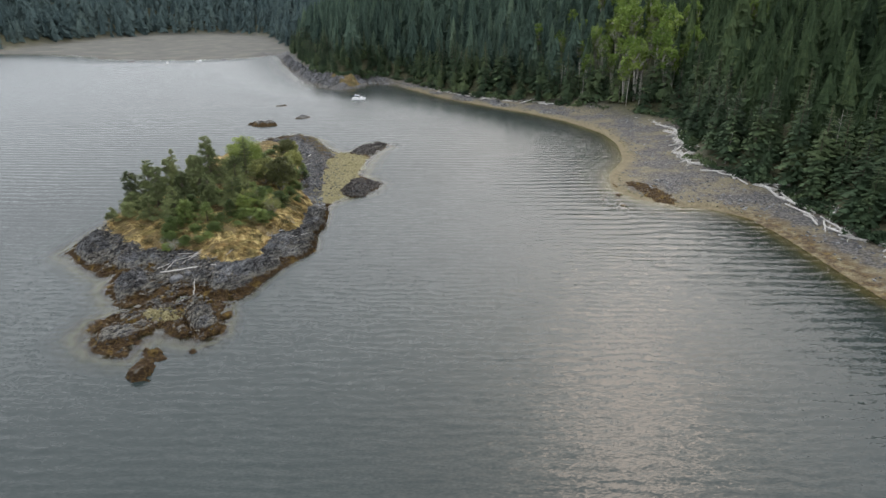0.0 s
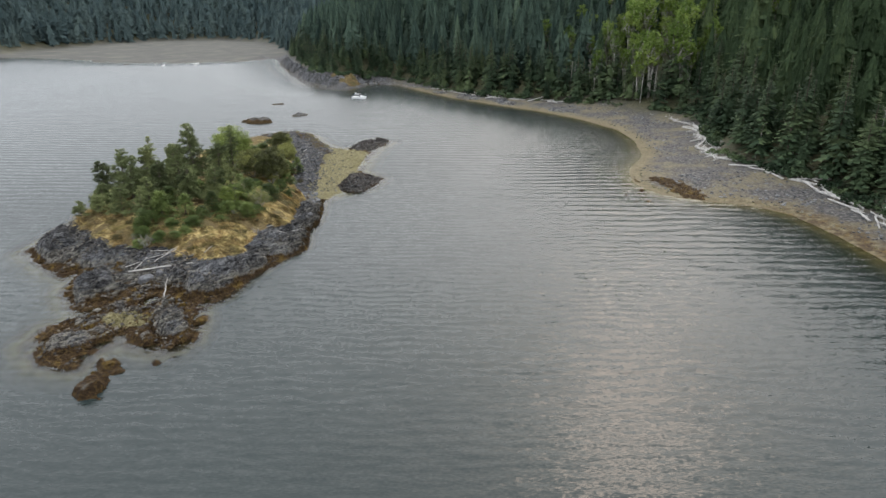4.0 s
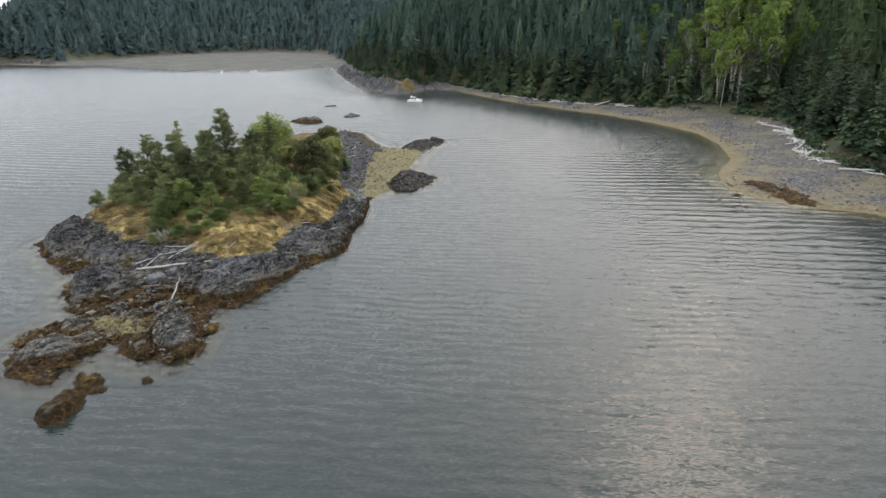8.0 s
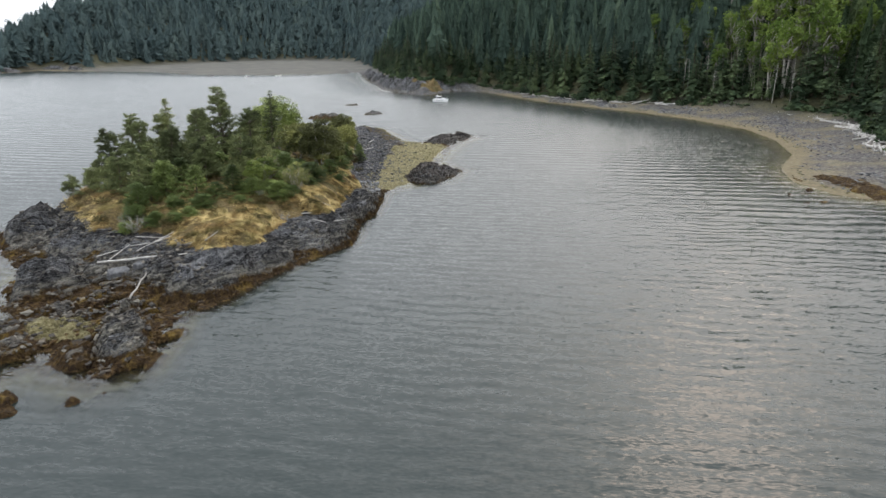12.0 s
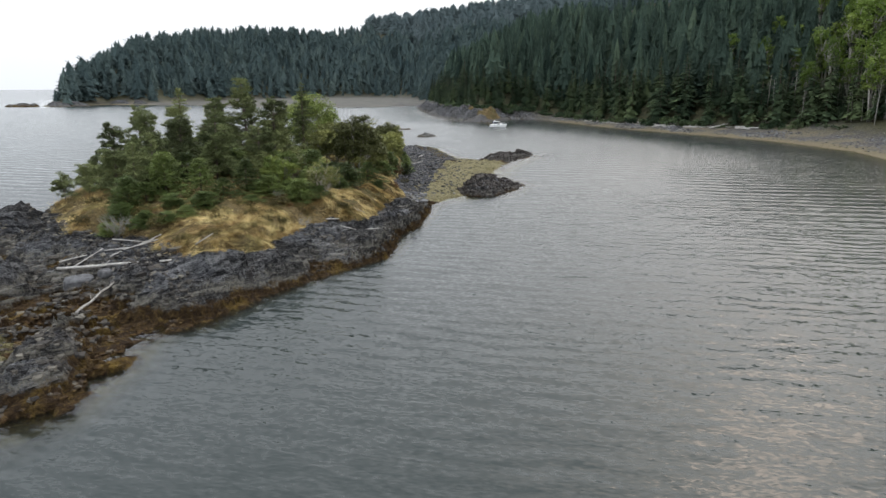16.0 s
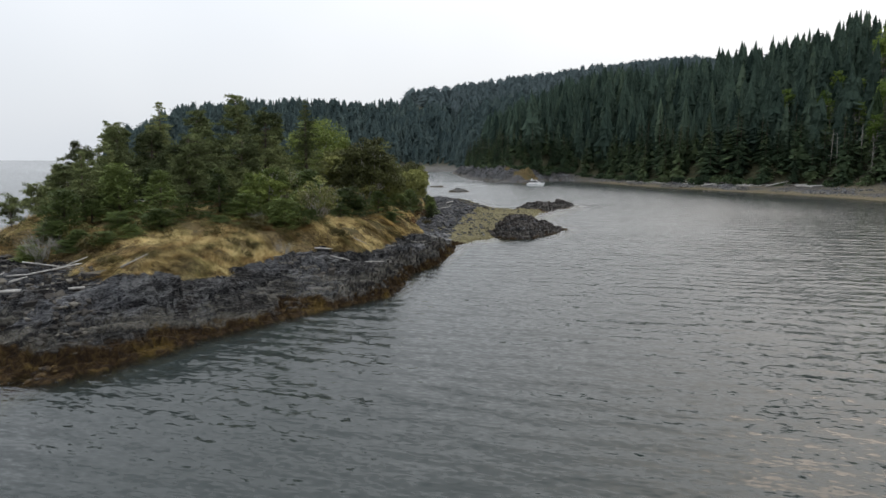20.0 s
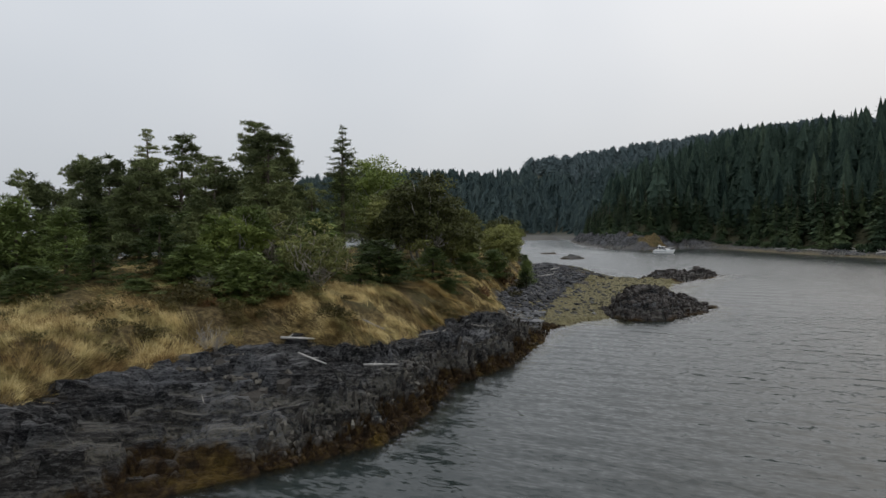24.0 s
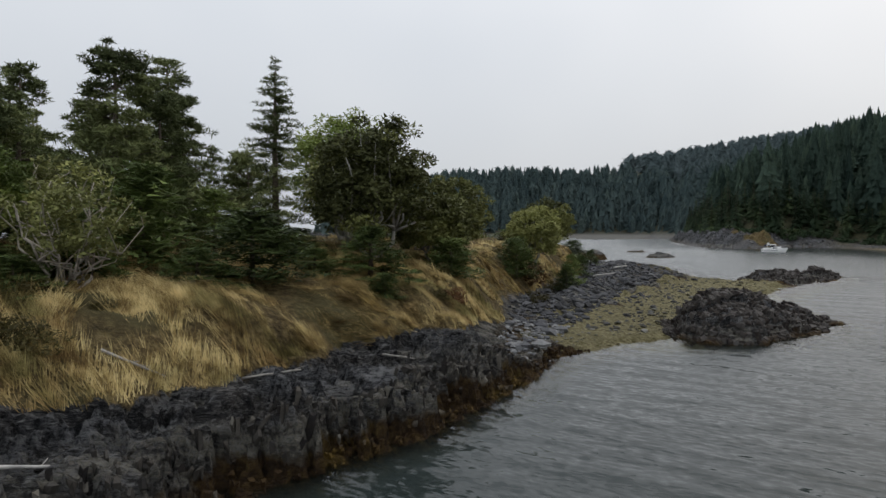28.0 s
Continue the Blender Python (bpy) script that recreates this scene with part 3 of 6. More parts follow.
def islet_height(x, y):
    d, dg = inside(x, y, ISLET), inside(x, y, GRASS)
    dg = dg + 1.2 * value_noise(x, y, 5, 1) + 0.8 * value_noise(x, y, 1.8, 2)
    tail, bar, gravel, cliff = (inside(x, y, p) for p in (LOW_TAIL, SANDBAR, GRAVEL, CLIFF))
    k_tail, k_bar = step(-4, 3, tail), step(-2.0, 2.0, bar)
    k_gravel, k_cliff = step(-3, 2.0, gravel), step(-3, 2, cliff)
    # from the shore (0) to the foot of the grass (1): a long rock slope, or a cliff with a ledge on top
    # and along the steep side the rock is split into upright ribs
    u0, v0 = 0.80 * x + 0.60 * y, -0.60 * x + 0.80 * y
    rib, rib_gap = blocks(u0 * 1.5 + 0.5 * value_noise(x, y, 1.6, 61), v0 * 0.7, 0.62, 62)
    rib2, _ = blocks(u0 * 1.7, v0 * 0.8, 1.9, 63)
    split = step(-24, -17, x) * (1 - step(56, 64, y)) * (0.35 + 0.65 * k_cliff)
    ds = np.where(d > 0, np.maximum(d + split * (0.42 * rib + 0.60 * rib2 - 0.30 * np.exp(-rib_gap / 0.07) + 0.22 * value_noise(x, y, 0.33, 64)), 0.02), d)
    f = np.clip(ds / (np.maximum(ds, 0) + np.maximum(-dg, 0) + 0.3), 0, 1)
    slope = 3.0 * (0.55 * f**0.75 + 0.45 * step(0.0, 1.0, f))
    ledge = 1.55 * step(0.0, 0.27, f) + 0.45 * step(0.45, 0.85, f) + 0.35 * f
    ledge = ledge - 0.45 * np.exp(-(((f - 0.80) / 0.09) ** 2)) * step(-0.5, 0.4, value_noise(x, y, 3.5, 85))
    h = slope * (1 - k_cliff) + ledge * k_cliff
    h = h + (1.45 + 0.7 * k_cliff) * step(-0.3, 4.5, dg) + (1.5 + 0.3 * k_cliff) * step(3, 14, dg) + 0.45 * value_noise(x, y, 7, 3) * step(0, 5, dg)
    h = h + step(0, 1.0, dg) * (0.20 * value_noise(x, y, 1.7, 91) + 0.12 * value_noise(x, y, 0.8, 92))
    lump = 0.45 * value_noise(x, y, 4.5, 4) * step(0.5, 4, d) * (1 - step(-2, 0, dg))
    h = h + lump
    h = h * (1 - k_tail) + k_tail * (0.72 * step(0, 3, d) + 0.55 * value_noise(x, y, 3.4, 5) * step(0.3, 2, d))
    for cx, cy, rx, ry, turn, up in MASSES:
        c, s = math.cos(radians(turn)), math.sin(radians(turn))
        q = np.hypot(((x - cx) * c + (y - cy) * s) / rx, (-(x - cx) * s + (y - cy) * c) / ry) + 0.16 * value_noise(x, y, 2.6, 83)
        h = h + 1.3 * up * step(1.0, 0.5, q) * step(0.0, 1.6, d) * (1 - step(0, 1.5, dg))
    low = 0.22 + 0.02 * d + 0.1 * value_noise(x, y, 5, 8)
    h = h * (1 - k_bar) + k_bar * np.minimum(h, low)
    berm = 0.35 + 2.0 * step(2, 13, d) * step(-2, 7, gravel)
    h = np.where(k_gravel > 0, h * (1 - k_gravel) + k_gravel * np.minimum(h, np.maximum(berm, low * k_bar)), h)
    fall = 0.32 + 0.75 * step(-30, -18, x) * (1 - step(46, 56, y)) - 0.11 * step(-12, -1, bar)
    h = np.where(d < 0, np.maximum(d * fall, -3.3), h + 0.02)
    rock, spit = inside(x, y, ROCK), inside(x, y, SPIT)
    crest = np.clip(1.25 - np.hypot(x - 18, y - 63) / 13, 0.2, 1)
    h = np.where(rock > -0.5, np.maximum(h, -0.4 + 2.6 * crest * step(-0.5, 2.6, rock)), h)
    h = np.where(spit > -0.8, np.maximum(h, -0.5 + 1.25 * step(-0.8, 3, spit) + 0.3 * value_noise(x, y, 3, 21)), h)
    on_rock = np.maximum(step(-0.3, 0.8, rock), step(-0.3, 0.8, spit))
    k_bar, k_gravel, d = k_bar * (1 - on_rock), k_gravel * (1 - on_rock), np.maximum(d, np.maximum(rock, spit))
    rocky = np.clip(1 - k_bar - 0.7 * k_gravel, 0, 1) * step(-1.0, 0.6, d) * (1 - step(-0.8, 0.6, dg))
    # bedding runs along the shore: the blocks are long in one direction
    u, v = 0.80 * x + 0.60 * y, -0.60 * x + 0.80 * y
    u, v = u + 0.9 * value_noise(x, y, 2.2, 31), v + 0.5 * value_noise(x, y, 1.3, 32)
    lev, gap = blocks(u * 0.45, v, 1.7, 3)
    lev2, gap2 = blocks(u * 0.6, v, 0.7, 9)
    blade, _ = blocks(u * 1.6, v * 0.42, 0.62, 13)
    calm = step(-0.25, 0.45, value_noise(x, y, 6, 35))
    shelf, shelf_gap = blocks(u * 0.42, v, 3.4, 71)
    h = h + rocky * (1 - 0.6 * k_cliff) * step(1.0, 3.5, d) * (0.42 * shelf - 0.3 * np.exp(-shelf_gap / 0.15))
    h = h + rocky * ((0.50 - 0.28 * split) * lev + (0.05 + 0.16 * calm) * lev2 + 0.10 * value_noise(x, y, 0.9, 36) + 0.09 * value_noise(x, y, 0.31, 37) * (0.4 + 0.6 * calm + k_cliff) + 0.05 * value_noise(x, y, 0.16, 38) + k_cliff * (0.16 * blade + 0.22 * step(0.3, 0.7, f) * lev2) - 0.22 * np.exp(-gap / 0.09))
    # ledges: the beds break off in steps
    tall = 0.50 + 0.25 * value_noise(x, y, 9, 84)
    tt = h / tall + 1.5 * value_noise(u * 0.22, v, 1.7, 81) + 0.35 * value_noise(x, y, 1.0, 82)
    h = h + rocky * step(0.05, 0.5, h) * 1.0 * tall * (np.floor(tt) + step(0.55, 0.92, tt - np.floor(tt)) - tt)
    grass = step(-0.5, 0.5, dg) * (1 - k_tail) * (1 - step(-1.5, 1.5, gravel)) * (1 - k_bar)
    pocket = np.exp(-(((x + 35.4) / 4.2) ** 2 + ((y - 2.6) / 2.8) ** 2) * 1.2)
    soft = step(-3.0, 1.0, bar + 1.8 * value_noise(x, y, 4, 93) + 1.0 * value_noise(x, y, 1.4, 94)) * (1 - on_rock)
    return h, grass, np.maximum(soft, pocket), k_tail - 1.6 * on_rock


def ground_height(x, y):
    dm, df = inside(x, y, MAINLAND), inside(x, y, FOREST)
    flat, head = step(-25, 25, inside(x, y, FLAT)), step(-12, 8, inside(x, y, HEADLAND))
    shelf = np.where(dm < 0, np.maximum(dm * 0.15, -7.0), 0.0)
    beach = np.minimum(0.10 * np.maximum(dm, 0), 2.4) + 0.12 * value_noise(x, y, 6, 11) * step(0, 3, dm)
    beach = beach * (1 - flat) + flat * (0.1 + 0.0012 * np.maximum(dm, 0) + 0.06 * value_noise(x, y, 40, 12))
    beach = beach + head * (3.6 * step(0.5, 11, dm) + 0.8 * value_noise(x, y, 5, 13) * step(0, 5, dm))
    east = step(60, 130, x) * (1 - step(430, 640, y))
    far = 1 - east
    inland = np.maximum(df, 0)
    hill = east * 101 * (1 - np.exp(-inland / 170)) + far * 137 * (1 - np.exp(-inland / 220))
    hill = hill + 96 * np.exp(-(((x - 980) / 560) ** 2 + ((y - 1650) / 600) ** 2)) * step(60, 500, inland)
    hill = hill + step(20, 90, inland) * (6 * value_noise(x, y, 90, 14) + 2.5 * value_noise(x, y, 35, 15))
    lev, gap = blocks(x, y, 3.0, 17)
    h = np.where(dm < 0, shelf, beach + hill) + head * step(-1, 1, dm) * (1 - step(-3, 1, df)) * 0.7 * lev
    isl = inside(x, y, ISLET)
    return np.where(isl > -14, np.minimum(h, -3.4), h), dm, df, head


def lines(*spans):
    out = []
    for a, b, s in spans:
        out.append(np.arange(a, b, s))
    return np.concatenate(out + [np.array([spans[-1][1]])])


def sheet(xs, ys):
    gx, gy = np.meshgrid(xs, ys)
    n, m = len(xs), len(ys)
    i = np.arange(n * m).reshape(m, n)
    quads = np.stack([i[:-1, :-1], i[:-1, 1:], i[1:, 1:], i[1:, :-1]], -1).reshape(-1, 4)
    return gx.ravel(), gy.ravel(), quads


# ---- ground sheet, water sheet, islet ----
gx, gy, quads = sheet(lines((-4600, -300, 430), (-300, 60, 15), (60, 160, 2.2), (160, 460, 15), (460, 4600, 230)),
                      lines((-2600, -120, 260), (-120, 130, 2.2), (130, 320, 4), (320, 1100, 15), (1100, 4600, 250)))
gz, g_dm, g_df, g_head = ground_height(gx, gy)
weed = step(-3, 1, g_dm) * (1 - step(3, 8, g_dm)) * (0.25 + 0.75 * step(20, -10, gy) * step(60, 80, gx))
ground = new("ground", raw_mesh("ground", np.stack([gx, gy, gz], 1), quads, M_GROUND, smooth=True,
             floats={"forest": step(-2, 3, g_df), "rocky": g_head * (1 - step(-4, 1, g_df)), "weed": weed, "mud": step(-25, 15, inside(gx, gy, FLAT))}))
tagged(ground, "sandy and shingly shore rising into forest floor", "ground", kind="structure")

gx, gy, quads = sheet(lines((-4600, -300, 430), (-300, -70, 23), (-70, 160, 1.6), (160, 4600, 444)),
                      lines((-2600, -120, 260), (-120, 200, 1.6), (200, 700, 10), (700, 4600, 390)))
bed, shore = ground_height(gx, gy)[:2]
bed = np.maximum(bed, islet_height(gx, gy)[0])
lee = step(5, 120, gy)
water = new("water", raw_mesh("water", np.stack([gx, gy, 0 * gx], 1), quads, M_WATER, smooth=True, floats={"depth": np.clip(-bed, 0, 10) / 4, "lee": lee * step(-6, 40, -shore), "swell": np.maximum(step(50, 110, gy), step(40, 65, gx) * step(-120, -40, gy)), "lean": step(-10, 90, gy) * step(4, 55, -shore)}))
tagged(water, "grey-green rippled sea water in a sheltered bay", "water", kind="structure")

gx, gy, quads = sheet(lines((-60, -37, 0.5), (-37, -22, 0.22), (-22, 10, 0.13), (10, 32, 0.26), (32, 66, 0.5)), lines((-26, -10, 0.45), (-10, 12, 0.22), (12, 54, 0.13), (54, 74, 0.26), (74, 166, 0.6)))
iz, i_grass, i_sand, i_tail = islet_height(gx, gy)
quads = quads[iz[quads].max(1) > -2.9]
used, quads = np.unique(quads, return_inverse=True)
quads = quads.reshape(-1, 4)
gx, gy, iz, i_grass, i_sand, i_tail = (v[used] for v in (gx, gy, iz, i_grass, i_sand, i_tail))
islet = new("islet_ground", raw_mesh("islet_ground", np.stack([gx, gy, iz], 1), quads, M_ISLET, floats={"grass": i_grass, "sand": i_sand, "weedy": i_tail, "ribbed": step(-1.5, 0.5, inside(gx, gy, CLIFF))}))
tagged(islet, "dark fractured rock islet with dry grass on top", "islet", kind="structure")

# ---- plants: shapes ----
def unit(v):
    return v / (np.linalg.norm(v, axis=-1, keepdims=True) + 1e-9)


def tube(points, radii, sides=6):
    """A limb along points, as triangles."""
    p, r = np.asarray(points, float), np.asarray(radii, float)
    way = unit(np.gradient(p, axis=0))
    ref = np.where(np.abs(way[:, 2:3]) > 0.9, [[1.0, 0, 0]], [[0, 0, 1.0]])
    a = unit(np.cross(way, ref))
    b = np.cross(way, a)
    ang = np.linspace(0, 2 * math.pi, sides, endpoint=False)
    ring = p[:, None] + r[:, None, None] * (np.cos(ang)[:, None] * a[:, None] + np.sin(ang)[:, None] * b[:, None])
    n = len(p)
    i = np.arange(n * sides).reshape(n, sides)
    j = np.roll(i, -1, 1)
    f = np.concatenate([np.stack([i[:-1], j[:-1], j[1:]], -1).reshape(-1, 3), np.stack([i[:-1], j[1:], i[1:]], -1).reshape(-1, 3)])
    tip = np.stack([np.full(sides - 2, i[-1, 0]), i[-1, 1:-1], i[-1, 2:]], -1)
    foot = np.stack([np.full(sides - 2, i[0, 0]), i[0, 2:], i[0, 1:-1]], -1)
    return ring.reshape(-1, 3), np.concatenate([f, tip, foot])


def join(pieces):
    vs, fs, at = [], [], 0
    for v, f in pieces:
        vs.append(v)
        fs.append(f + at)
        at += len(v)
    return np.concatenate(vs), np.concatenate(fs)


def fronds(base, way, length, width, segments, r, sag=0.25):
    """Flat drooping conifer sprays: along each branch, pairs of pointed side leaves. Arrays over the branches."""
    n = len(base)
    side = unit(np.cross(way, [0, 0, 1.0]))
    out = []
    for s in range(segments):
        u0, u1 = s / segments, (s + 1) / segments
        spread = width * (1.0 - 0.75 * u0) * (0.6 + 0.4 * min(1, 3 * (u0 + 0.15)))
        a = base + way * (length * u0)[:, None] + np.array([0, 0, -1.0]) * (sag * length * u0**2)[:, None]
        c = base + way * (length * u1)[:, None] + np.array([0, 0, -1.0]) * (sag * length * u1**2)[:, None]
        for sg in (-1, 1):
            t = (a + c) / 2 + way * (length * 0.55 / segments)[:, None] + side * (sg * spread * r.uniform(0.7, 1.25, n))[:, None]
            t[:, 2] -= spread * r.uniform(0.1, 0.45, n)
            out.append(np.stack([a, c, t], 1))
    tri = np.concatenate(out, 0)
    return tri.reshape(-1, 3), np.arange(len(tri) * 3).reshape(-1, 3)


def conifer(h, spread, whorls, per, segments, r, bare=0.12, rag=0.25, power=0.85, full=0.26):
    """Crown of a fir of height h: whorls of sprays, longest low down, with gaps and uneven lengths."""
    n = whorls * per
    u = np.sort(r.uniform(0, 1, n)) ** 0.9
    z = h * (bare + (0.985 - bare) * u)
    length = spread * (1 - u) ** power * r.uniform(1 - rag, 1 + rag, n) * (0.75 + 0.25 * step(0, 0.15, u)) + 0.03 * h * (1 - u) + 0.007 * h
    az = r.uniform(0, 2 * math.pi, n)
    rise = np.interp(u, [0, 0.6, 1], [-0.25, 0.0, 0.75]) + r.normal(0, 0.1, n)
    way = unit(np.stack([np.cos(az), np.sin(az), rise], 1))
    base = np.stack([0 * z, 0 * z, z], 1)
    return fronds(base, way, length, full * length + 0.006 * h, segments, r)


def leaf_cloud(centres, radii, count, size, r, slim=0.45, flat=0.7):
    """Small pointed leaves filling ellipsoid clumps about the centres."""
    c = np.repeat(np.asarray(centres, float), count, 0)
    rad = np.repeat(np.asarray(radii, float), count)
    d = unit(r.normal(0, 1, (len(c), 3))) * (r.uniform(0.25, 1, len(c)) ** 0.5)[:, None]
    p = c + d * rad[:, None] * np.array([1, 1, flat])
    a = unit(r.normal(0, 1, p.shape) * [1, 1, 0.55] + 0.9 * d + [0, 0, 0.1])
    b = unit(np.cross(a, r.normal(0, 0.55, p.shape) + 0.5 * d + [0, 0, 0.8]))
    s = (size * r.uniform(0.6, 1.4, len(p)))[:, None]
    tri = np.stack([p - a * s * 0.5 + b * s * slim * 0.5, p - a * s * 0.3 - b * s * slim, p + a * s * 0.7], 1)
    return tri.reshape(-1, 3), np.arange(len(tri) * 3).reshape(-1, 3)


def bent(a, b, r, wander, n=5):
    p = np.linspace(a, b, n)
    p[1:-1] += r.normal(0, wander, (n - 2, 3))
    return p


def skyline_pine(h, spread, r, clumps=60, low=0.30, size=0.32, leaves=56, limbs_each=1.0):
    """An irregular shore pine or old fir: stout limbs, each carrying tufts of needles, open sky between them."""
    lean = r.normal(0, 0.025 * h, 2)
    trunk = np.array([[0, 0, -0.4], [lean[0] * 0.2, lean[1] * 0.2, h * 0.3], [lean[0] * 0.7, lean[1] * 0.7, h * 0.65], [lean[0], lean[1], h * 0.98]])
    wood = [tube(trunk, [0.022 * h, 0.017 * h, 0.010 * h, 0.003 * h], 8)]
    centres, radii = [], []
    for i in range(clumps):
        u = r.uniform(low, 1.0)
        z = h * u
        at = np.array([np.interp(z, trunk[:, 2], trunk[:, 0]), np.interp(z, trunk[:, 2], trunk[:, 1]), z])
        az = r.uniform(0, 2 * math.pi)
        reach = spread * (1 - u) ** 0.5 * (0.75 + 0.25 * math.sin(7 * u + 5 * lean[0])) * r.uniform(0.5, 1.25) + 0.3
        tip = at + np.array([math.cos(az) * reach, math.sin(az) * reach, r.uniform(-0.08, 0.22) * reach])
        wood.append(tube(bent(at, tip, r, 0.04 * reach), np.linspace(0.006 * h * (1.2 - u), 0.012, 5), 4))
        for k in range(int(1 + reach * 1.5)):
            q = at + (tip - at) * (1 - 0.22 * k * r.uniform(0.6, 1.2))
            if np.linalg.norm(q - at) > 0.2 * reach:
                centres.append(q + r.normal(0, 0.18, 3))
                radii.append(r.uniform(0.36, 0.74) * (0.75 + 0.4 * (1 - u)))
    return join(wood), leaf_cloud(centres, radii, leaves, size, r, 0.17, 0.45)


def pointed_fir(h, spread, r):
    """Crown of a pointed fir: tiers of drooping branches, each a row of needle tufts, open between the tiers."""
    centres, radii = [], []
    for i in range(int(h * 13)):
        u = r.uniform(0.08, 1.0) ** 0.9
        reach = (spread * (1 - u) ** 0.8 + 0.15) * r.uniform(0.6, 1.15)
        az = r.uniform(0, 2 * math.pi)
        for k in np.arange(0.25, reach, 0.34):
            centres.append([math.cos(az) * k, math.sin(az) * k, h * u + 0.18 * k - 0.10 * k * k + r.normal(0, 0.05)])
            radii.append(0.20 + 0.16 * (1 - u) + 0.05 * (reach - k))
    centres.append([0, 0, h * 0.985])
    radii.append(0.14)
    return leaf_cloud(centres, radii, 22, 0.24, r, 0.16, 0.4)


def broadleaf(h, spread, r, clumps=150, leaves=40, size=0.24, base=0.3, dome=1.0, stems=4):
    """A madrone: forked pale limbs under a rounded, lumpy crown of small leaves with gaps."""
    wood, centres, radii = [], [], []
    mid = np.array([0, 0, h * (base + 0.5 * (1 - base))])
    rad = np.array([spread, spread, h * (1 - base) * 0.5 * dome])
    for s in range(stems):
        az = 2 * math.pi * (s + r.uniform(-0.3, 0.3)) / stems
        knee = np.array([math.cos(az) * spread * 0.35, math.sin(az) * spread * 0.35, h * (base + 0.12)])
        wood.append(tube(bent([0.1 * math.cos(az), 0.1 * math.sin(az), -0.4], knee, r, 0.10), np.linspace(0.022 * h, 0.013 * h, 5), 6))
        for b in range(5):
            d = unit(np.array([math.cos(az), math.sin(az), 0.9]) + r.normal(0, 0.6, 3))
            wood.append(tube(bent(knee, mid + d * rad * 0.85, r, 0.05 * h), np.linspace(0.011 * h, 0.015, 5), 5))
    lump = unit(r.normal(0, 1, (9, 3)))
    for i in range(clumps):
        d = unit(r.normal(0, 1, 3))
        if d[2] < -0.75:
            continue
        k = 0.80 + 0.22 * np.max(lump @ d) - 0.25 * (r.uniform() < 0.25)
        centres.append(mid + d * rad * k * r.uniform(0.75, 1.02))
        radii.append(r.uniform(0.06, 0.12) * (h + 2 * spread) * 0.55)
        if i % 3 == 0:
            centres.append(mid + d * rad * r.uniform(0.3, 0.7))
            radii.append(0.06 * (h + 2 * spread))
    return join(wood), leaf_cloud(centres, radii, leaves, size, r, 0.5, 0.6)


def wood_and_leaf(name, wood, leaf, m_wood, m_leaf, crown="crown"):
    """A tree thing with its trunk and its crown."""
    top = new(name)
    part("trunk", raw_mesh("trunk", wood[0], wood[1], m_wood, smooth=True), top)
    part(crown, raw_mesh(crown, leaf[0], leaf[1], m_leaf), top)
    return top


def islet_z(x, y):
    return float(islet_height(np.array([x], float), np.array([y], float))[0][0])


def ground_z(x, y):
    return ground_height(np.asarray(x, float), np.asarray(y, float))[0]


# ---- mainland forest ----
def scattered(x0, x1, y0, y1, gap, seed):
    r = np.random.default_rng(seed)
    xs, ys = np.meshgrid(np.arange(x0, x1, gap), np.arange(y0, y1, gap))
    return xs.ravel() + r.uniform(-0.48, 0.48, xs.size) * gap, ys.ravel() + r.uniform(-0.48, 0.48, xs.size) * gap


def woods(name, x, y, z, heights, kinds, mats, label, seed, slim=1.0):
    """Many trees in one mesh: far woods that nobody could count."""
    r = np.random.default_rng(seed)
    pick = r.integers(0, len(kinds), len(x))
    vs, fs, tones, at = [], [], [], 0
    for k, (v, f) in enumerate(kinds):
        own = np.nonzero(pick == k)[0]
        if not len(own):
            continue
        a = r.uniform(0, 2 * math.pi, len(own))
        c, s, hh = np.cos(a), np.sin(a), heights[own]
        w = hh * r.uniform(0.75, 1.35, len(own)) * slim
        px = (v[None, :, 0] * c[:, None] - v[None, :, 1] * s[:, None]) * w[:, None] + x[own, None]
        py = (v[None, :, 0] * s[:, None] + v[None, :, 1] * c[:, None]) * w[:, None] + y[own, None]
        pz = v[None, :, 2] * hh[:, None] + z[own, None]
        vs.append(np.stack([px, py, pz], -1).reshape(-1, 3))
        tones.append(np.repeat(np.clip(r.normal(0.5, 0.17, len(own)), 0, 1), len(v)))
        fs.append((f[None] + (np.arange(len(own)) * len(v))[:, None, None]).reshape(-1, 3) + at)
        at += len(own) * len(v)
    ob = new(name, raw_mesh(name, np.concatenate(vs), np.concatenate(fs), mats, floats={"tone": np.concatenate(tones)}))
    return tagged(ob, label, "forest", kind="stuff")


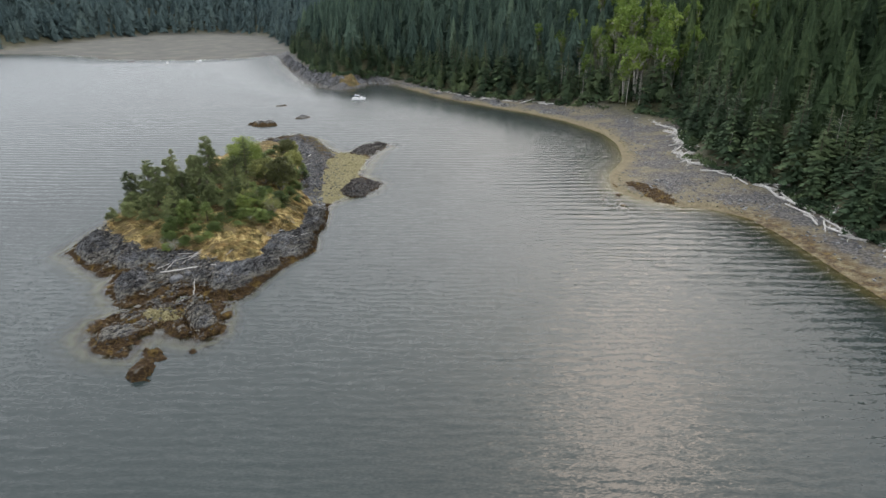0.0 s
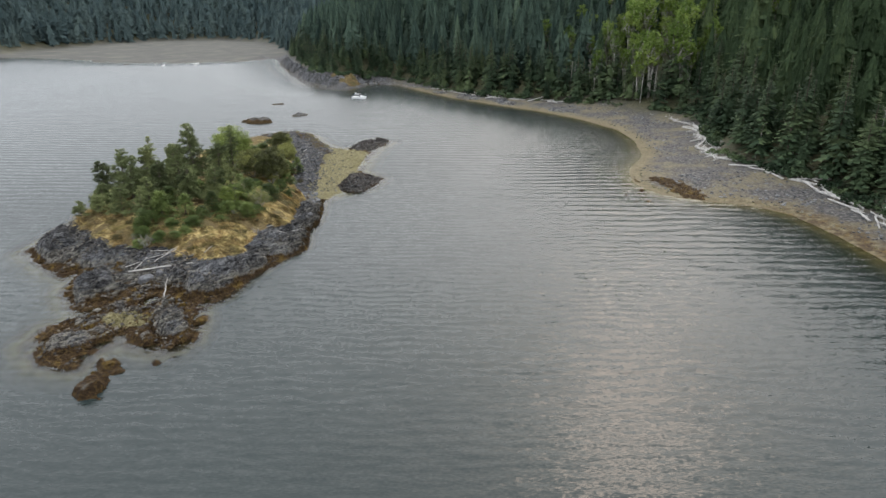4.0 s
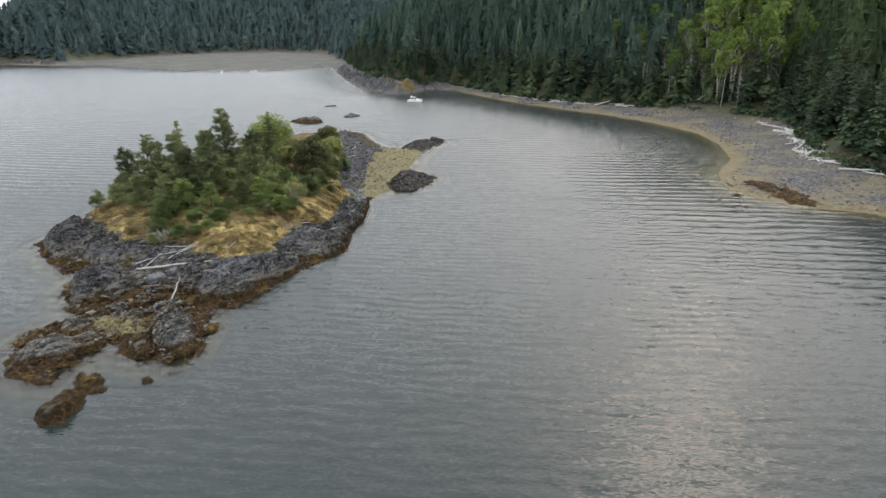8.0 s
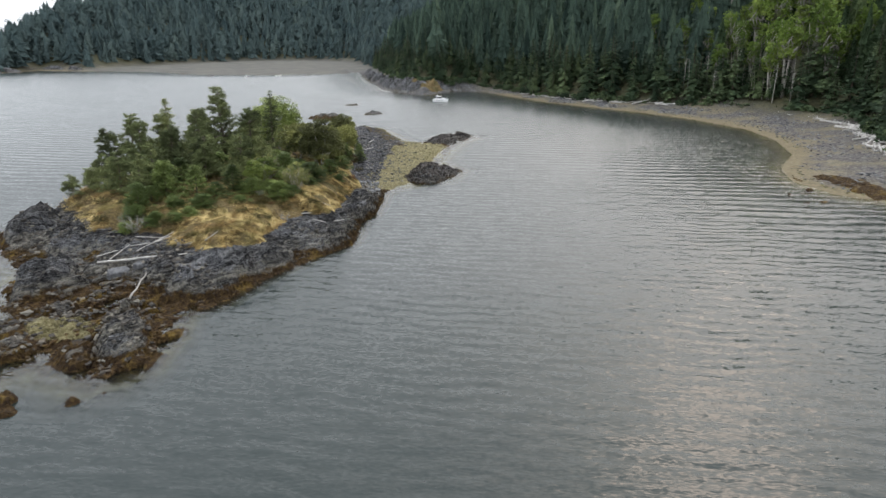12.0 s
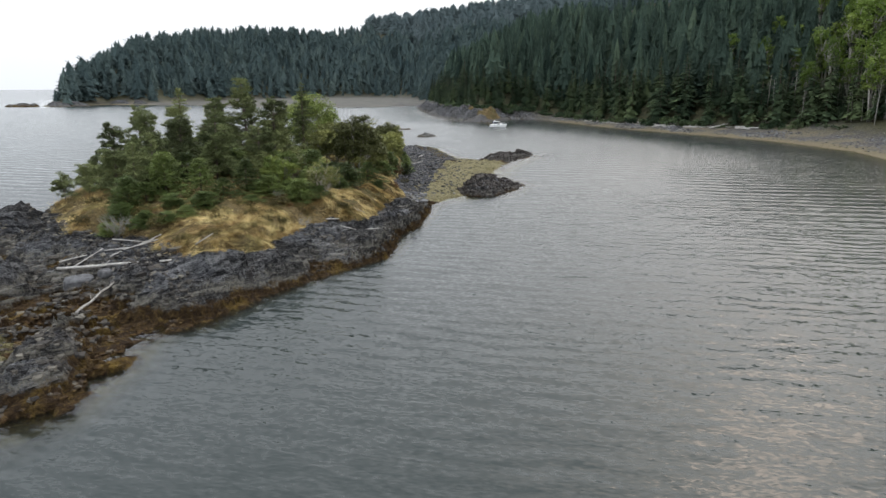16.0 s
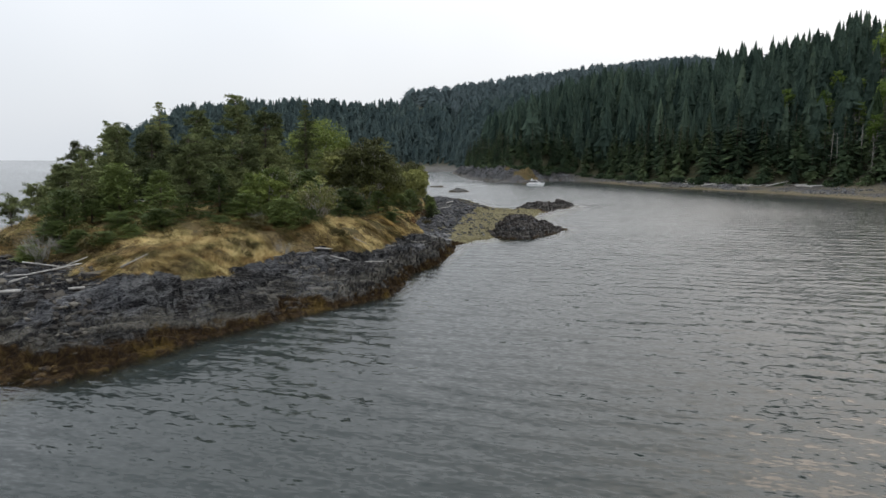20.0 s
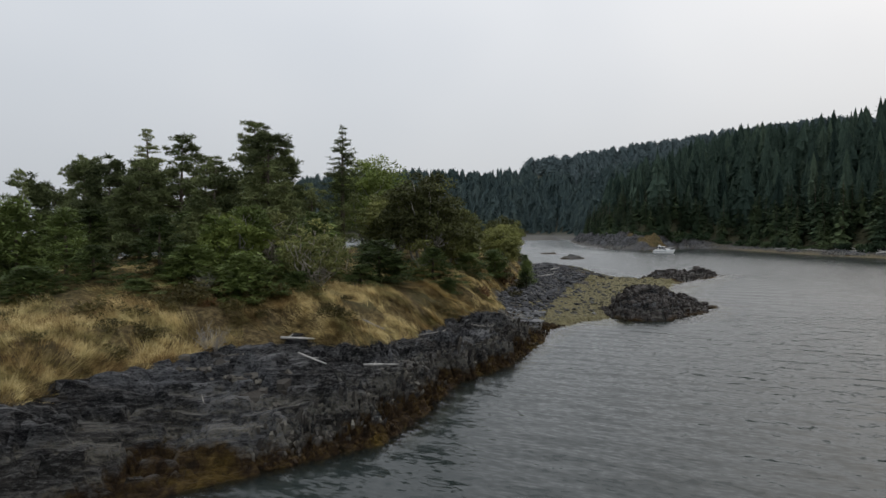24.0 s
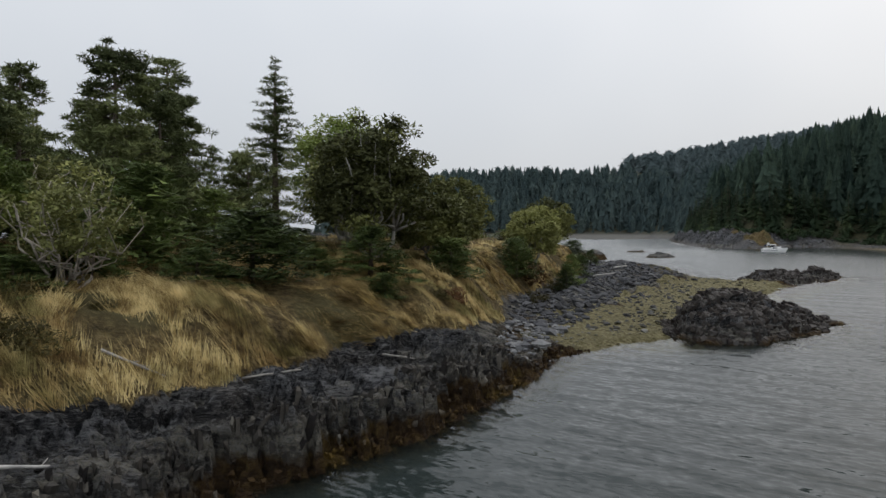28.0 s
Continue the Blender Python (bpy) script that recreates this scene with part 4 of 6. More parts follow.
r_tree = np.random.default_rng(11)
def forest_fir(spread, tiers, points, r, power=0.72):
    """A distant fir, one unit high: ragged tiers of drooping boughs, each over the next."""
    out = []
    for i in range(tiers):
        u = i / tiers
        z0, z1 = 0.05 + 0.88 * u, min(1.0, 0.05 + 0.88 * u + 1.9 / tiers + 0.04)
        a = np.linspace(0, 2 * math.pi, points, endpoint=False) + r.uniform(0, 1)
        q = spread * (1 - u) ** power * np.where(np.arange(points) % 2, 0.5, 1.0) * r.uniform(0.65, 1.25, points) + 0.006
        off = r.normal(0, 0.08, 2) * spread * (1 - u)
        ring = np.stack([np.cos(a) * q + off[0], np.sin(a) * q + off[1], z0 - 0.25 * q + r.normal(0, 0.012, points)], 1)
        j = np.arange(points)
        out.append((np.concatenate([ring, [[off[0] * 0.3, off[1] * 0.3, z1]]]), np.stack([j, (j + 1) % points, np.full(points, points)], 1)))
    return join(out + [conifer(1.0, spread * 1.05, 6, 6, 1, r, 0.05, 0.5, power, 0.22)])


mid_kinds = [forest_fir(s, 9, 12, r_tree, p) for s, p in ((0.13, 0.8), (0.165, 0.66), (0.19, 0.52), (0.15, 0.7), (0.175, 0.56), (0.135, 0.66))]
far_kinds = [forest_fir(s, 6, 8, r_tree, p) for s, p in ((0.18, 0.7), (0.24, 0.5), (0.33, 0.38), (0.28, 0.45))]

x, y = scattered(95, 520, -130, 640, 6.3, 21)
_, dm, df, _ = ground_height(x, y)
glade = step(24, 8, np.hypot((x - 198) * 0.8, (y - 150) * 0.5))
keep = (df > 13) & (df < 125) & (x < 370) & (glade < r_tree.uniform(0, 1.3, len(x)))
x, y = x[keep], y[keep]
tall = r_tree.uniform(15, 34, len(x)) * (0.88 + 0.15 * value_noise(x, y, 30, 4))
# from y = 165 on, the needles with haze in their colour
for own, mat, label in ((y < 165, M_FIR_NEAR, "dense dark green conifer forest on a hillside"), (y >= 165, M_FIR_MID_HAZE, "green conifer forest behind the bay, haze put into its colour")):
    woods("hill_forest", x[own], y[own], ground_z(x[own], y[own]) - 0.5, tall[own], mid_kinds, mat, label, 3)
# woods across the bay and on the ridge: needle colours carry the haze
x, y = scattered(-330, 560, 620, 1400, 9.5, 22)
_, dm, df, _ = ground_height(x, y)
keep = (df > 1.5) & (df < 240)
x, y = x[keep], y[keep]
woods("far_forest", x, y, ground_z(x, y) - 0.5, r_tree.uniform(13, 32, len(x)) * (0.9 + 0.2 * value_noise(x, y, 45, 6)), far_kinds, M_FIR_FAR_HAZE, "conifer forest across the bay, haze put into its blue-green colour", 4)
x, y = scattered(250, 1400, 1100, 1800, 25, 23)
woods("ridge_forest", x, y, ground_z(x, y) - 0.5, r_tree.uniform(24, 34, len(x)), far_kinds, M_FIR_RIDGE_HAZE, "distant wooded ridge behind the bay, colour paled for haze", 5, 1.5)

# the trees along the forest edge, each a thing
edge_firs = []
for k, (hh, sp) in enumerate([(31, 4.6), (28, 4.0), (33, 5.2), (25, 3.6), (29, 5.4)]):
    r = np.random.default_rng(50 + k)
    leaf = conifer(hh, sp, 34, 7, 3, r, 0.05 + 0.04 * (k % 3), 0.4, 0.72, 0.4)
    wood = tube([[0, 0, -1], [0.1, 0, hh * 0.4], [0, 0.1, hh * 0.97]], [0.38, 0.26, 0.03], 7)
    top = wood_and_leaf("fir_tree", wood, leaf, M_BARK, M_FIR)
    tagged(top, "tall dark green fir at the forest edge above the beach", "tree", "firs along the shore")
    edge_firs.append(top)
r = np.random.default_rng(77)
x, y = scattered(92, 215, -110, 560, 5.4, 24)
_, dm, df, _ = ground_height(x, y)
keep = (df > 0.3) & (df <= 13) & ((y < 98) | (y > 178) | (r.uniform(0, 1, len(x)) < 0.65))
x, y = x[keep], y[keep]
z = ground_z(x, y)
used = set()
for px, py, pz in zip(x, y, z):
    k = int(r.integers(0, 5))
    s = r.uniform(0.55, 1.05) * (0.8 if py > 275 else 1)
    m = Matrix.Translation((px, py, pz - 0.3)) @ Matrix.Rotation(r.uniform(0, 6.28), 4, "Z") @ Matrix.Diagonal((s * r.uniform(0.9, 1.2), s * r.uniform(0.9, 1.2), s, 1))
    if k not in used:
        used.add(k)
        edge_firs[k].matrix_basis = m
    else:
        copy_thing(edge_firs[k], m)

# bright alders behind the head of the bay, and pale dead stems among them
alders = []
for k in range(3):
    r = np.random.default_rng(90 + k)
    wood, leaf = broadleaf(22 + 2 * k, 3.6, r, 70, 28, 0.62, 0.36, 1.0, 3)
    top = wood_and_leaf("alder_tree", wood, leaf, M_GREYWOOD, M_ALDER)
    alders.append(tagged(top, "bright yellow-green alder with pale slender trunk", "tree", "alders above the beach"))
r = np.random.default_rng(95)
spots = [(174 + 5.2 * i + r.uniform(-3, 3), 128 + r.uniform(-22, 34)) for i in range(9)] + [(176 + r.uniform(-4, 26), 118 + 5 * i + r.uniform(-3, 3)) for i in range(14)] + [(r.uniform(176, 232), r.uniform(105, 205)) for i in range(34)]
for i, (px, py) in enumerate(spots):
    s = r.uniform(0.75, 1.15)
    m = Matrix.Translation((px, py, float(ground_z([px], [py])[0]) - 0.2)) @ Matrix.Rotation(r.uniform(0, 6.28), 4, "Z") @ Matrix.Diagonal((s, s, s, 1))
    if i < 3:
        alders[i].matrix_basis = m
    else:
        copy_thing(alders[i % 3], m)
snag = None
for i in range(24):
    px, py = (167 + 0.5 * i + r.uniform(-2, 4), 168 - 3.0 * i + r.uniform(-2, 2)) if i < 18 else (126 + 3 * (i - 18), 30 - 9 * (i - 18))
    m = Matrix.Translation((px, py, float(ground_z([px], [py])[0]) - 0.3)) @ Matrix.Rotation(r.uniform(0, 6.28), 4, "Z") @ Matrix.Rotation(r.normal(0, 0.06), 4, "X") @ Matrix.Scale(r.uniform(0.7, 1.15), 4)
    if snag is None:
        pieces = [tube([[0, 0, -0.5], [0.2, 0.1, 8], [0.1, 0.4, 17]], [0.24, 0.17, 0.03], 7)]
        for b in range(16):
            zz, az = r.uniform(4, 16), r.uniform(0, 6.28)
            pieces.append(tube([[0.15, 0.1, zz], [math.cos(az) * r.uniform(0.8, 2.0), math.sin(az) * r.uniform(0.8, 2.0), zz + r.uniform(0.1, 1.1)]], [0.06, 0.015], 4))
        snag = new("dead_tree", raw_mesh("dead_tree", *join(pieces), M_GREYWOOD, smooth=True))
        tagged(snag, "bleached bare dead tree standing in the forest edge", "tree", "dead stems")
        snag.matrix_basis = m
    else:
        copy_thing(snag, m)

# low green bushes along the top of the beach
bush = None
r = np.random.default_rng(101)
for i in range(70):
    k = i / 70 * (len(FOREST[3:22]) - 1)
    a, b = FOREST[3 + int(k)], FOREST[4 + int(k)]
    px, py = a[0] + (b[0] - a[0]) * (k % 1) + r.uniform(-1.5, 1.0), a[1] + (b[1] - a[1]) * (k % 1) + r.uniform(-1.5, 1.5)
    if bush is None:
        bush = new("bush", raw_mesh("bush", *leaf_cloud(r.normal(0, 0.9, (22, 3)) * [1.3, 1.3, 0.5] + [0, 0, 0.9], np.full(22, 0.8), 26, 0.5, r, 0.5), M_FIR))
        tagged(bush, "low leafy green bush at the forest edge", "bush", "bushes along the beach")
        made = bush
    else:
        made = copy_thing(bush, Matrix())
    s = r.uniform(0.7, 1.7)
    made.matrix_basis = Matrix.Translation((px, py, float(ground_z([px], [py])[0]) - 0.2)) @ Matrix.Rotation(r.uniform(0, 6), 4, "Z") @ Matrix.Diagonal((s, s, s * r.uniform(0.7, 1.3), 1))

# ---- trees of the islet ----
def stand(top, px, py, turn=0.0, s=1.0):
    top.matrix_basis = Matrix.Translation((px, py, islet_z(px, py) - 0.15)) @ Matrix.Rotation(turn, 4, "Z") @ Matrix.Scale(s, 4)
    return top


# tall firs and pines: x, y, height of the tip over the water, spread, tufts, look
TALL = [(-14.3, 47.8, 16.0, 3.4, 85, "pine"), (-16.5, 41.0, 12.8, 2.7, 60, "pine"), (-21.5, 41.5, 13.2, 2.9, 60, "pine"), (-32.3, 56.4, 15.0, 3.2, 60, "pine"), (-36.0, 58.0, 12.6, 2.8, 50, "pine"), (-17.8, 60.0, 18.6, 4.6, 80, "pine"), (-9.7, 58.3, 18.2, 3.3, 0, "fir"), (-26.6, 55.7, 17.6, 3.6, 75, "fir"),
        (-31.0, 52.7, 14.2, 3.2, 55, "pine"), (-27.5, 57.5, 15.0, 3.2, 55, "pine"), (-22.0, 50.5, 16.0, 3.4, 60, "pine"), (-36.5, 51.0, 9.6, 2.2, 30, "pine"),
        (-40.7, 49.0, 6.9, 1.5, 16, "pine"), (-37.5, 47.5, 8.2, 1.7, 22, "pine"), (-13.0, 62.0, 12.6, 3.0, 45, "pine"), (-21.0, 65.0, 13.0, 3.4, 45, "pine"),
        (-5.0, 72.0, 12.5, 3.0, 40, "pine"), (-30.3, 38.0, 11.6, 2.4, 0, "fir"), (-33.5, 44.0, 10.6, 2.6, 40, "pine"), (-28.5, 41.0, 12.2, 2.8, 45, "pine"), (-26.0, 47.0, 13.8, 3.0, 50, "pine"), (-13.5, 51.0, 14.2, 3.0, 50, "pine"), (-22.0, 57.0, 15.2, 3.2, 50, "pine")]
for i, (px, py, tip, sp, tufts, look_of) in enumerate(TALL):
    r = np.random.default_rng(200 + i)
    h = tip - islet_z(px, py) + 0.15
    if look_of == "fir":
        wood = tube([[0, 0, -0.4], [0.05, 0.03, h * 0.5], [0, 0, h * 0.98]], [0.022 * h, 0.014 * h, 0.02], 8)
        top = wood_and_leaf("fir_tree", wood, pointed_fir(h, sp * 1.05, r), M_BARK, M_PINE)
        tagged(top, "pointed dark fir with drooping branches on the islet", "tree", "conifers on the islet")
    else:
        wood, leaf = skyline_pine(h, sp * 1.12, r, int(1.7 * tufts), 0.12)
        top = wood_and_leaf("pine_tree", wood, leaf, M_BARK, M_PINE)
        tagged(top, "irregular dark shore pine with open tufted crown", "tree", "conifers on the islet")
    stand(top, px, py, r.uniform(0, 6))

# madrones: x, y, crown top, spread, lowest leaf share
MADRONES = [(-7.9, 69.0, 16.3, 4.7, 0.16), (-2.3, 54.5, 13.6, 3.5, 0.12), (-5.0, 60.5, 12.2, 3.6, 0.12), (-14.0, 38.0, 10.2, 2.2, 0.15),
            (1.2, 66.0, 10.8, 3.0, 0.12), (7.5, 80.0, 9.2, 2.8, 0.1), (9.0, 91.0, 10.2, 3.2, 0.1), (0.6, 59.5, 9.4, 2.6, 0.12)]
for i, (px, py, tip, sp, low) in enumerate(MADRONES):
    r = np.random.default_rng(300 + i)
    h = tip - islet_z(px, py) + 0.15
    wood, leaf = broadleaf(h, sp, r, int(70 + 32 * sp), 105 if py < 50 else 80, 0.15 if py < 50 else 0.22, low, 1.0, 4)
    fresh = tip > 16 or (px, py) == (-14.0, 38.0)
    top = wood_and_leaf("madrone_tree", wood, leaf, M_GREYWOOD, M_MADRONE_FRESH if fresh else M_MADRONE)
    tagged(top, "round madrone with fresh bright green leaves" if fresh else "broad round madrone with glossy olive-green leaves", "tree", "madrones on the islet")
    stand(top, px, py, r.uniform(0, 6))

# a half-bare old madrone with pale twisted limbs in front of the grove
for i, (px, py, tip, sp) in enumerate([(-8.9, 36.6, 9.0, 2.3), (-12.5, 41.5, 10.2, 2.4)]):
    r = np.random.default_rng(340 + i)
    h = tip - islet_z(px, py) + 0.15
    wood, leaf = broadleaf(h, sp, r, 48, 70, 0.14, 0.12, 1.0, 2)
    extra = [tube(bent([r.normal(0, 0.2), r.normal(0, 0.2), 0.5], unit(r.normal(0, 1, 3)) * [sp, sp, h * 0.3] + [0, 0, h * 0.6], r, 0.32, 8), np.linspace(0.045, 0.012, 8), 5) for _ in range(13)]
    top = wood_and_leaf("madrone_tree", join([wood] + extra), leaf, M_PALEWOOD, M_MADRONE)
    tagged(top, "half-bare old madrone with pale twisted limbs", "tree", "madrones on the islet")
    stand(top, px, py, r.uniform(0, 6))

# bushy young firs and junipers filling the grove: x, y, top, spread
GROVE = [(-27, 37, 9.5, 2.6), (-23, 35, 9.0, 2.4), (-30.5, 33, 7.4, 2.2), (-18, 36, 8.6, 2.2), (-12, 33, 7.6, 2.0), (-25, 42, 11, 2.8), (-19.5, 46, 11.5, 2.8), (-14, 46, 11.5, 2.8),
         (-10, 43, 10.0, 2.6), (-28.5, 29.5, 5.6, 1.8), (-32, 29, 5.2, 1.6), (-9.6, 35, 6.8, 2.0), (-5.5, 44, 9.0, 2.6), (-1.5, 50, 8.8, 2.5), (2.0, 57, 8.6, 2.3), (-29, 46, 11.0, 2.8),
         (6.0, 72, 7.6, 2.0), (11.5, 84, 6.6, 1.7), (13.5, 97, 6.2, 1.6), (-10, 50, 11.0, 2.8)]
REAR = [(-6.5, 52.5, 7.6, 2.2), (-4.2, 49, 6.8, 1.9), (-24, 61, 11, 3), (-17, 70, 11, 3), (-8, 78, 11, 3), (0, 84, 10, 3),
         (5, 95, 8.5, 2.6), (9, 105, 7.5, 2.4), (14, 116, 6.2, 2.0), (17.5, 124, 5.4, 1.6), (-0.3, 48.0, 5.7, 1.15), (-15, 38, 7.6, 2.6), (-12.8, 36.4, 6.6, 2.2), (-17.2, 36.0, 6.4, 2.2), (-10.4, 37.2, 6.0, 1.8), (10.6, 78, 6.2, 1.8)]
FRONT = [         (-31, 31.5, 6.4, 1.8), (-28.3, 29.0, 6.2, 1.7), (-26, 27.6, 6.0, 1.6), (-24.2, 28.2, 6.6, 1.7), (-22.3, 30.5, 7.4, 1.9), (-20.5, 33, 8.2, 2.0), (-26, 32, 8.0, 2.0), (-29, 35.5, 8.6, 2.2),
         (-15.5, 34.5, 7.8, 2.0), (-17.5, 31.5, 6.4, 1.5), (-10.5, 39, 8.8, 2.2), (-6.5, 41, 7.8, 2.0)]
LOWER = GROVE + REAR + FRONT
young = []
for k in range(4):
    r = np.random.default_rng(400 + k)
    h, sp = 7.0, 2.2
    wood = tube([[0, 0, -0.4], [0.05, 0, h * 0.5], [0, 0, h * 0.95]], [0.12, 0.08, 0.02], 6)
    if k % 2:
        cs = [np.array([math.cos(a) * q, math.sin(a) * q, zz - 0.18 * q]) for zz in np.linspace(0.4, h * 0.98, 20) for a, q in [(r.uniform(0, 6.3), sp * r.uniform(0.35, 1.1) * (1 - zz / h) ** 0.8 + 0.05) for _ in range(6)]]
        leaf = leaf_cloud(cs, r.uniform(0.30, 0.62, len(cs)), 44, 0.30, r, 0.17, 0.5)
    else:
        cs = [np.array([math.cos(a) * q, math.sin(a) * q, zz]) for zz in np.linspace(0.5, h * 0.95, 15) for a, q in [(r.uniform(0, 6.3), sp * r.uniform(0.3, 0.95) * (1 - zz / h) ** 0.5) for _ in range(7)]]
        leaf = leaf_cloud(cs, r.uniform(0.45, 0.8, len(cs)), 38, 0.36, r, 0.2, 0.9)
    top = wood_and_leaf("young_fir" if k % 2 else "juniper_tree", wood, leaf, M_BARK, M_JUNIPER)
    tagged(top, "bushy young green fir on the islet" if k % 2 else "dense rounded green juniper on the islet", "tree", "young trees on the islet")
    young.append(top)
r = np.random.default_rng(410)
for i, (px, py, tip, sp) in enumerate(LOWER):
    zz = islet_z(px, py) - 0.15
    tip = tip + (0.8 if py < 38 else 1.5) * (px < -8 and py > 32)
    m = Matrix.Translation((px, py, zz)) @ Matrix.Rotation(r.uniform(0, 6), 4, "Z") @ Matrix.Diagonal((sp / 2.2, sp / 2.2, (tip - zz) / 7.0, 1))
    if i < 4:
        young[i].matrix_basis = m
    else:
        copy_thing(young[i % 4], m)

# bare grey shrubs among the green
scrub = None
for i, (px, py) in enumerate([(-31, 28.5), (-29.6, 29), (-6.6, 41.2), (-12.1, 26.7), (-32.5, 31), (-11.7, 44.5), (-14.5, 33.5)]):
    if scrub is None:
        pieces = []
        for b in range(34):
            az, q = r.uniform(0, 6.28), r.uniform(0.4, 1.5)
            a0, t0 = [0.1 * math.cos(az), 0.1 * math.sin(az), -0.2], np.array([math.cos(az) * q, math.sin(az) * q, r.uniform(0.9, 2.2)])
            pieces.append(tube(bent(a0, t0, r, 0.12), np.linspace(0.030, 0.008, 5), 4))
            for c in range(3):
                pieces.append(tube([t0 * r.uniform(0.5, 1), t0 * 1.05 + r.normal(0, 0.35, 3)], [0.016, 0.006], 3))
        scrub = new("dead_shrub", raw_mesh("dead_shrub", *join(pieces), M_GREYWOOD))
        tagged(scrub, "leafless grey twisted shrub in dry grass", "shrub", "bare shrubs")
        stand(scrub, px, py)
    else:
        stand(copy_thing(scrub, Matrix()), px, py, r.uniform(0, 6), r.uniform(0.35, 0.6))

# ---- dry grass: tussocks combed over by the wind ----
r = np.random.default_rng(500)
gx, gy = r.uniform(-44, 22, 150000), r.uniform(8, 112, 150000)
gz, gg, _ = islet_height(gx, gy)[:3]
keep = (gg > 0.45) & (value_noise(gx, gy, 1.25, 45) + 0.6 * value_noise(gx, gy, 3.5, 46) > -0.42) & (r.uniform(0, 1, len(gx)) < np.where(inside(gx, gy, GRASS) < 9, 1.0, 0.1) * np.where((gy < 62) & (gx > -26), 1.0, 0.3)) & (np.hypot(gx + 8.6, gy - 29.6) > 1.1) & (np.hypot(gx + 10.4, gy - 28.6) > 0.7)
gx, gy, gz = gx[keep], gy[keep], gz[keep]
slope_x, slope_y = ((islet_height(gx + ox, gy + oy)[0] - islet_height(gx - ox, gy - oy)[0]) / 1.0 for ox, oy in ((0.5, 0.0), (0.0, 0.5)))
blades = 24
n = len(gx) * blades
cx, cy, cz = (np.repeat(v, blades) for v in (gx, gy, gz))
big = np.repeat(r.uniform(0.35, 0.95, len(gx)) * (1.0 + 0.5 * value_noise(gx, gy, 1.25, 45) + 0.4 * value_noise(gx, gy, 4.0, 47)) * (1 + 0.5 * (r.uniform(0, 1, len(gx)) < 0.08)), blades)
out = r.uniform(0, 2 * math.pi, n)
wind = 2.4 + 1.8 * value_noise(cx, cy, 5, 41)
reach = r.uniform(0.25, 1.25, n) * big
hh = r.uniform(0.16, 0.52, n) * big * np.where(r.uniform(0, 1, n) < 0.1, 1.35, 1.0)
foot = np.stack([cx + np.cos(out) * r.uniform(0, 0.28, n), cy + np.sin(out) * r.uniform(0, 0.28, n), cz - 0.08], 1)
way = np.stack([0.55 * np.cos(out) + np.cos(wind), 0.55 * np.sin(out) + np.sin(wind)], 1)
climb = np.clip((np.repeat(slope_x, blades) * way[:, 0] + np.repeat(slope_y, blades) * way[:, 1]) * reach, -0.5, 0.9)
tip = foot + np.stack([way[:, 0] * reach, way[:, 1] * reach, climb + hh * r.uniform(0.55, 1.0, n)], 1)
side = np.stack([-way[:, 1], way[:, 0], 0 * out], 1) * np.where(cy < 50, 0.015, 0.040)[:, None]
v = np.stack([foot - side, foot + side, tip], 1).reshape(-1, 3)
f = np.arange(n * 3).reshape(-1, 3)
straw = new("dry_grass", raw_mesh("dry_grass", v, f, M_STRAW))
tagged(straw, "tall straw-yellow dry grass tussocks on the islet", "grass", kind="stuff")

# low shrubs and ferns in the grass
heath = None
r = np.random.default_rng(520)
for i in range(120):
    for _ in range(60):
        px, py = (r.uniform(-40, 14), r.uniform(14, 92)) if i < 46 else (r.uniform(-21, -7), r.uniform(17, 37)) if i < 64 else (r.uniform(-18, -6), r.uniform(24, 36))
        q = inside(np.array([px]), np.array([py]), GRASS)[0]
        if 0.5 < q < 9 and math.hypot(px + 8.7, py - 29.5) > 2.6:
            break
    if heath is None:
        heath = new("low_shrub", raw_mesh("low_shrub", *leaf_cloud(r.normal(0, 0.4, (22, 3)) * [1.2, 1.2, 0.5] + [0, 0, 0.35], np.full(22, 0.34), 26, 0.17, r, 0.35), M_HEATH))
        tagged(heath, "low olive-brown shrub in dry grass", "shrub", "low shrubs in the grass")
        made = heath
    else:
        made = copy_thing(heath, Matrix())
    stand(made, px, py, r.uniform(0, 6), r.uniform(0.5, 1.4) if i < 46 else r.uniform(0.3, 0.75))

# single plants that stand out in the grass
rusty = copy_thing(heath, Matrix())
rusty.data = heath.data.copy()
rusty.data.materials[0] = M_RUSTLEAF
tagged(stand(rusty, 6.8, 74.0, 1.0, 2.0), "rust-red shrub in dry grass", "shrub", "low shrubs in the grass")
for px, py, s in ((-11.7, 44.6, 1.5), (-13.5, 30.5, 0.6), (2.6, 52.0, 1.0)):
    made = stand(copy_thing(rusty, Matrix()), px, py, r.uniform(0, 6), s)
    tagged(made, "rust-brown shrub in dry grass", "shrub", "low shrubs in the grass")

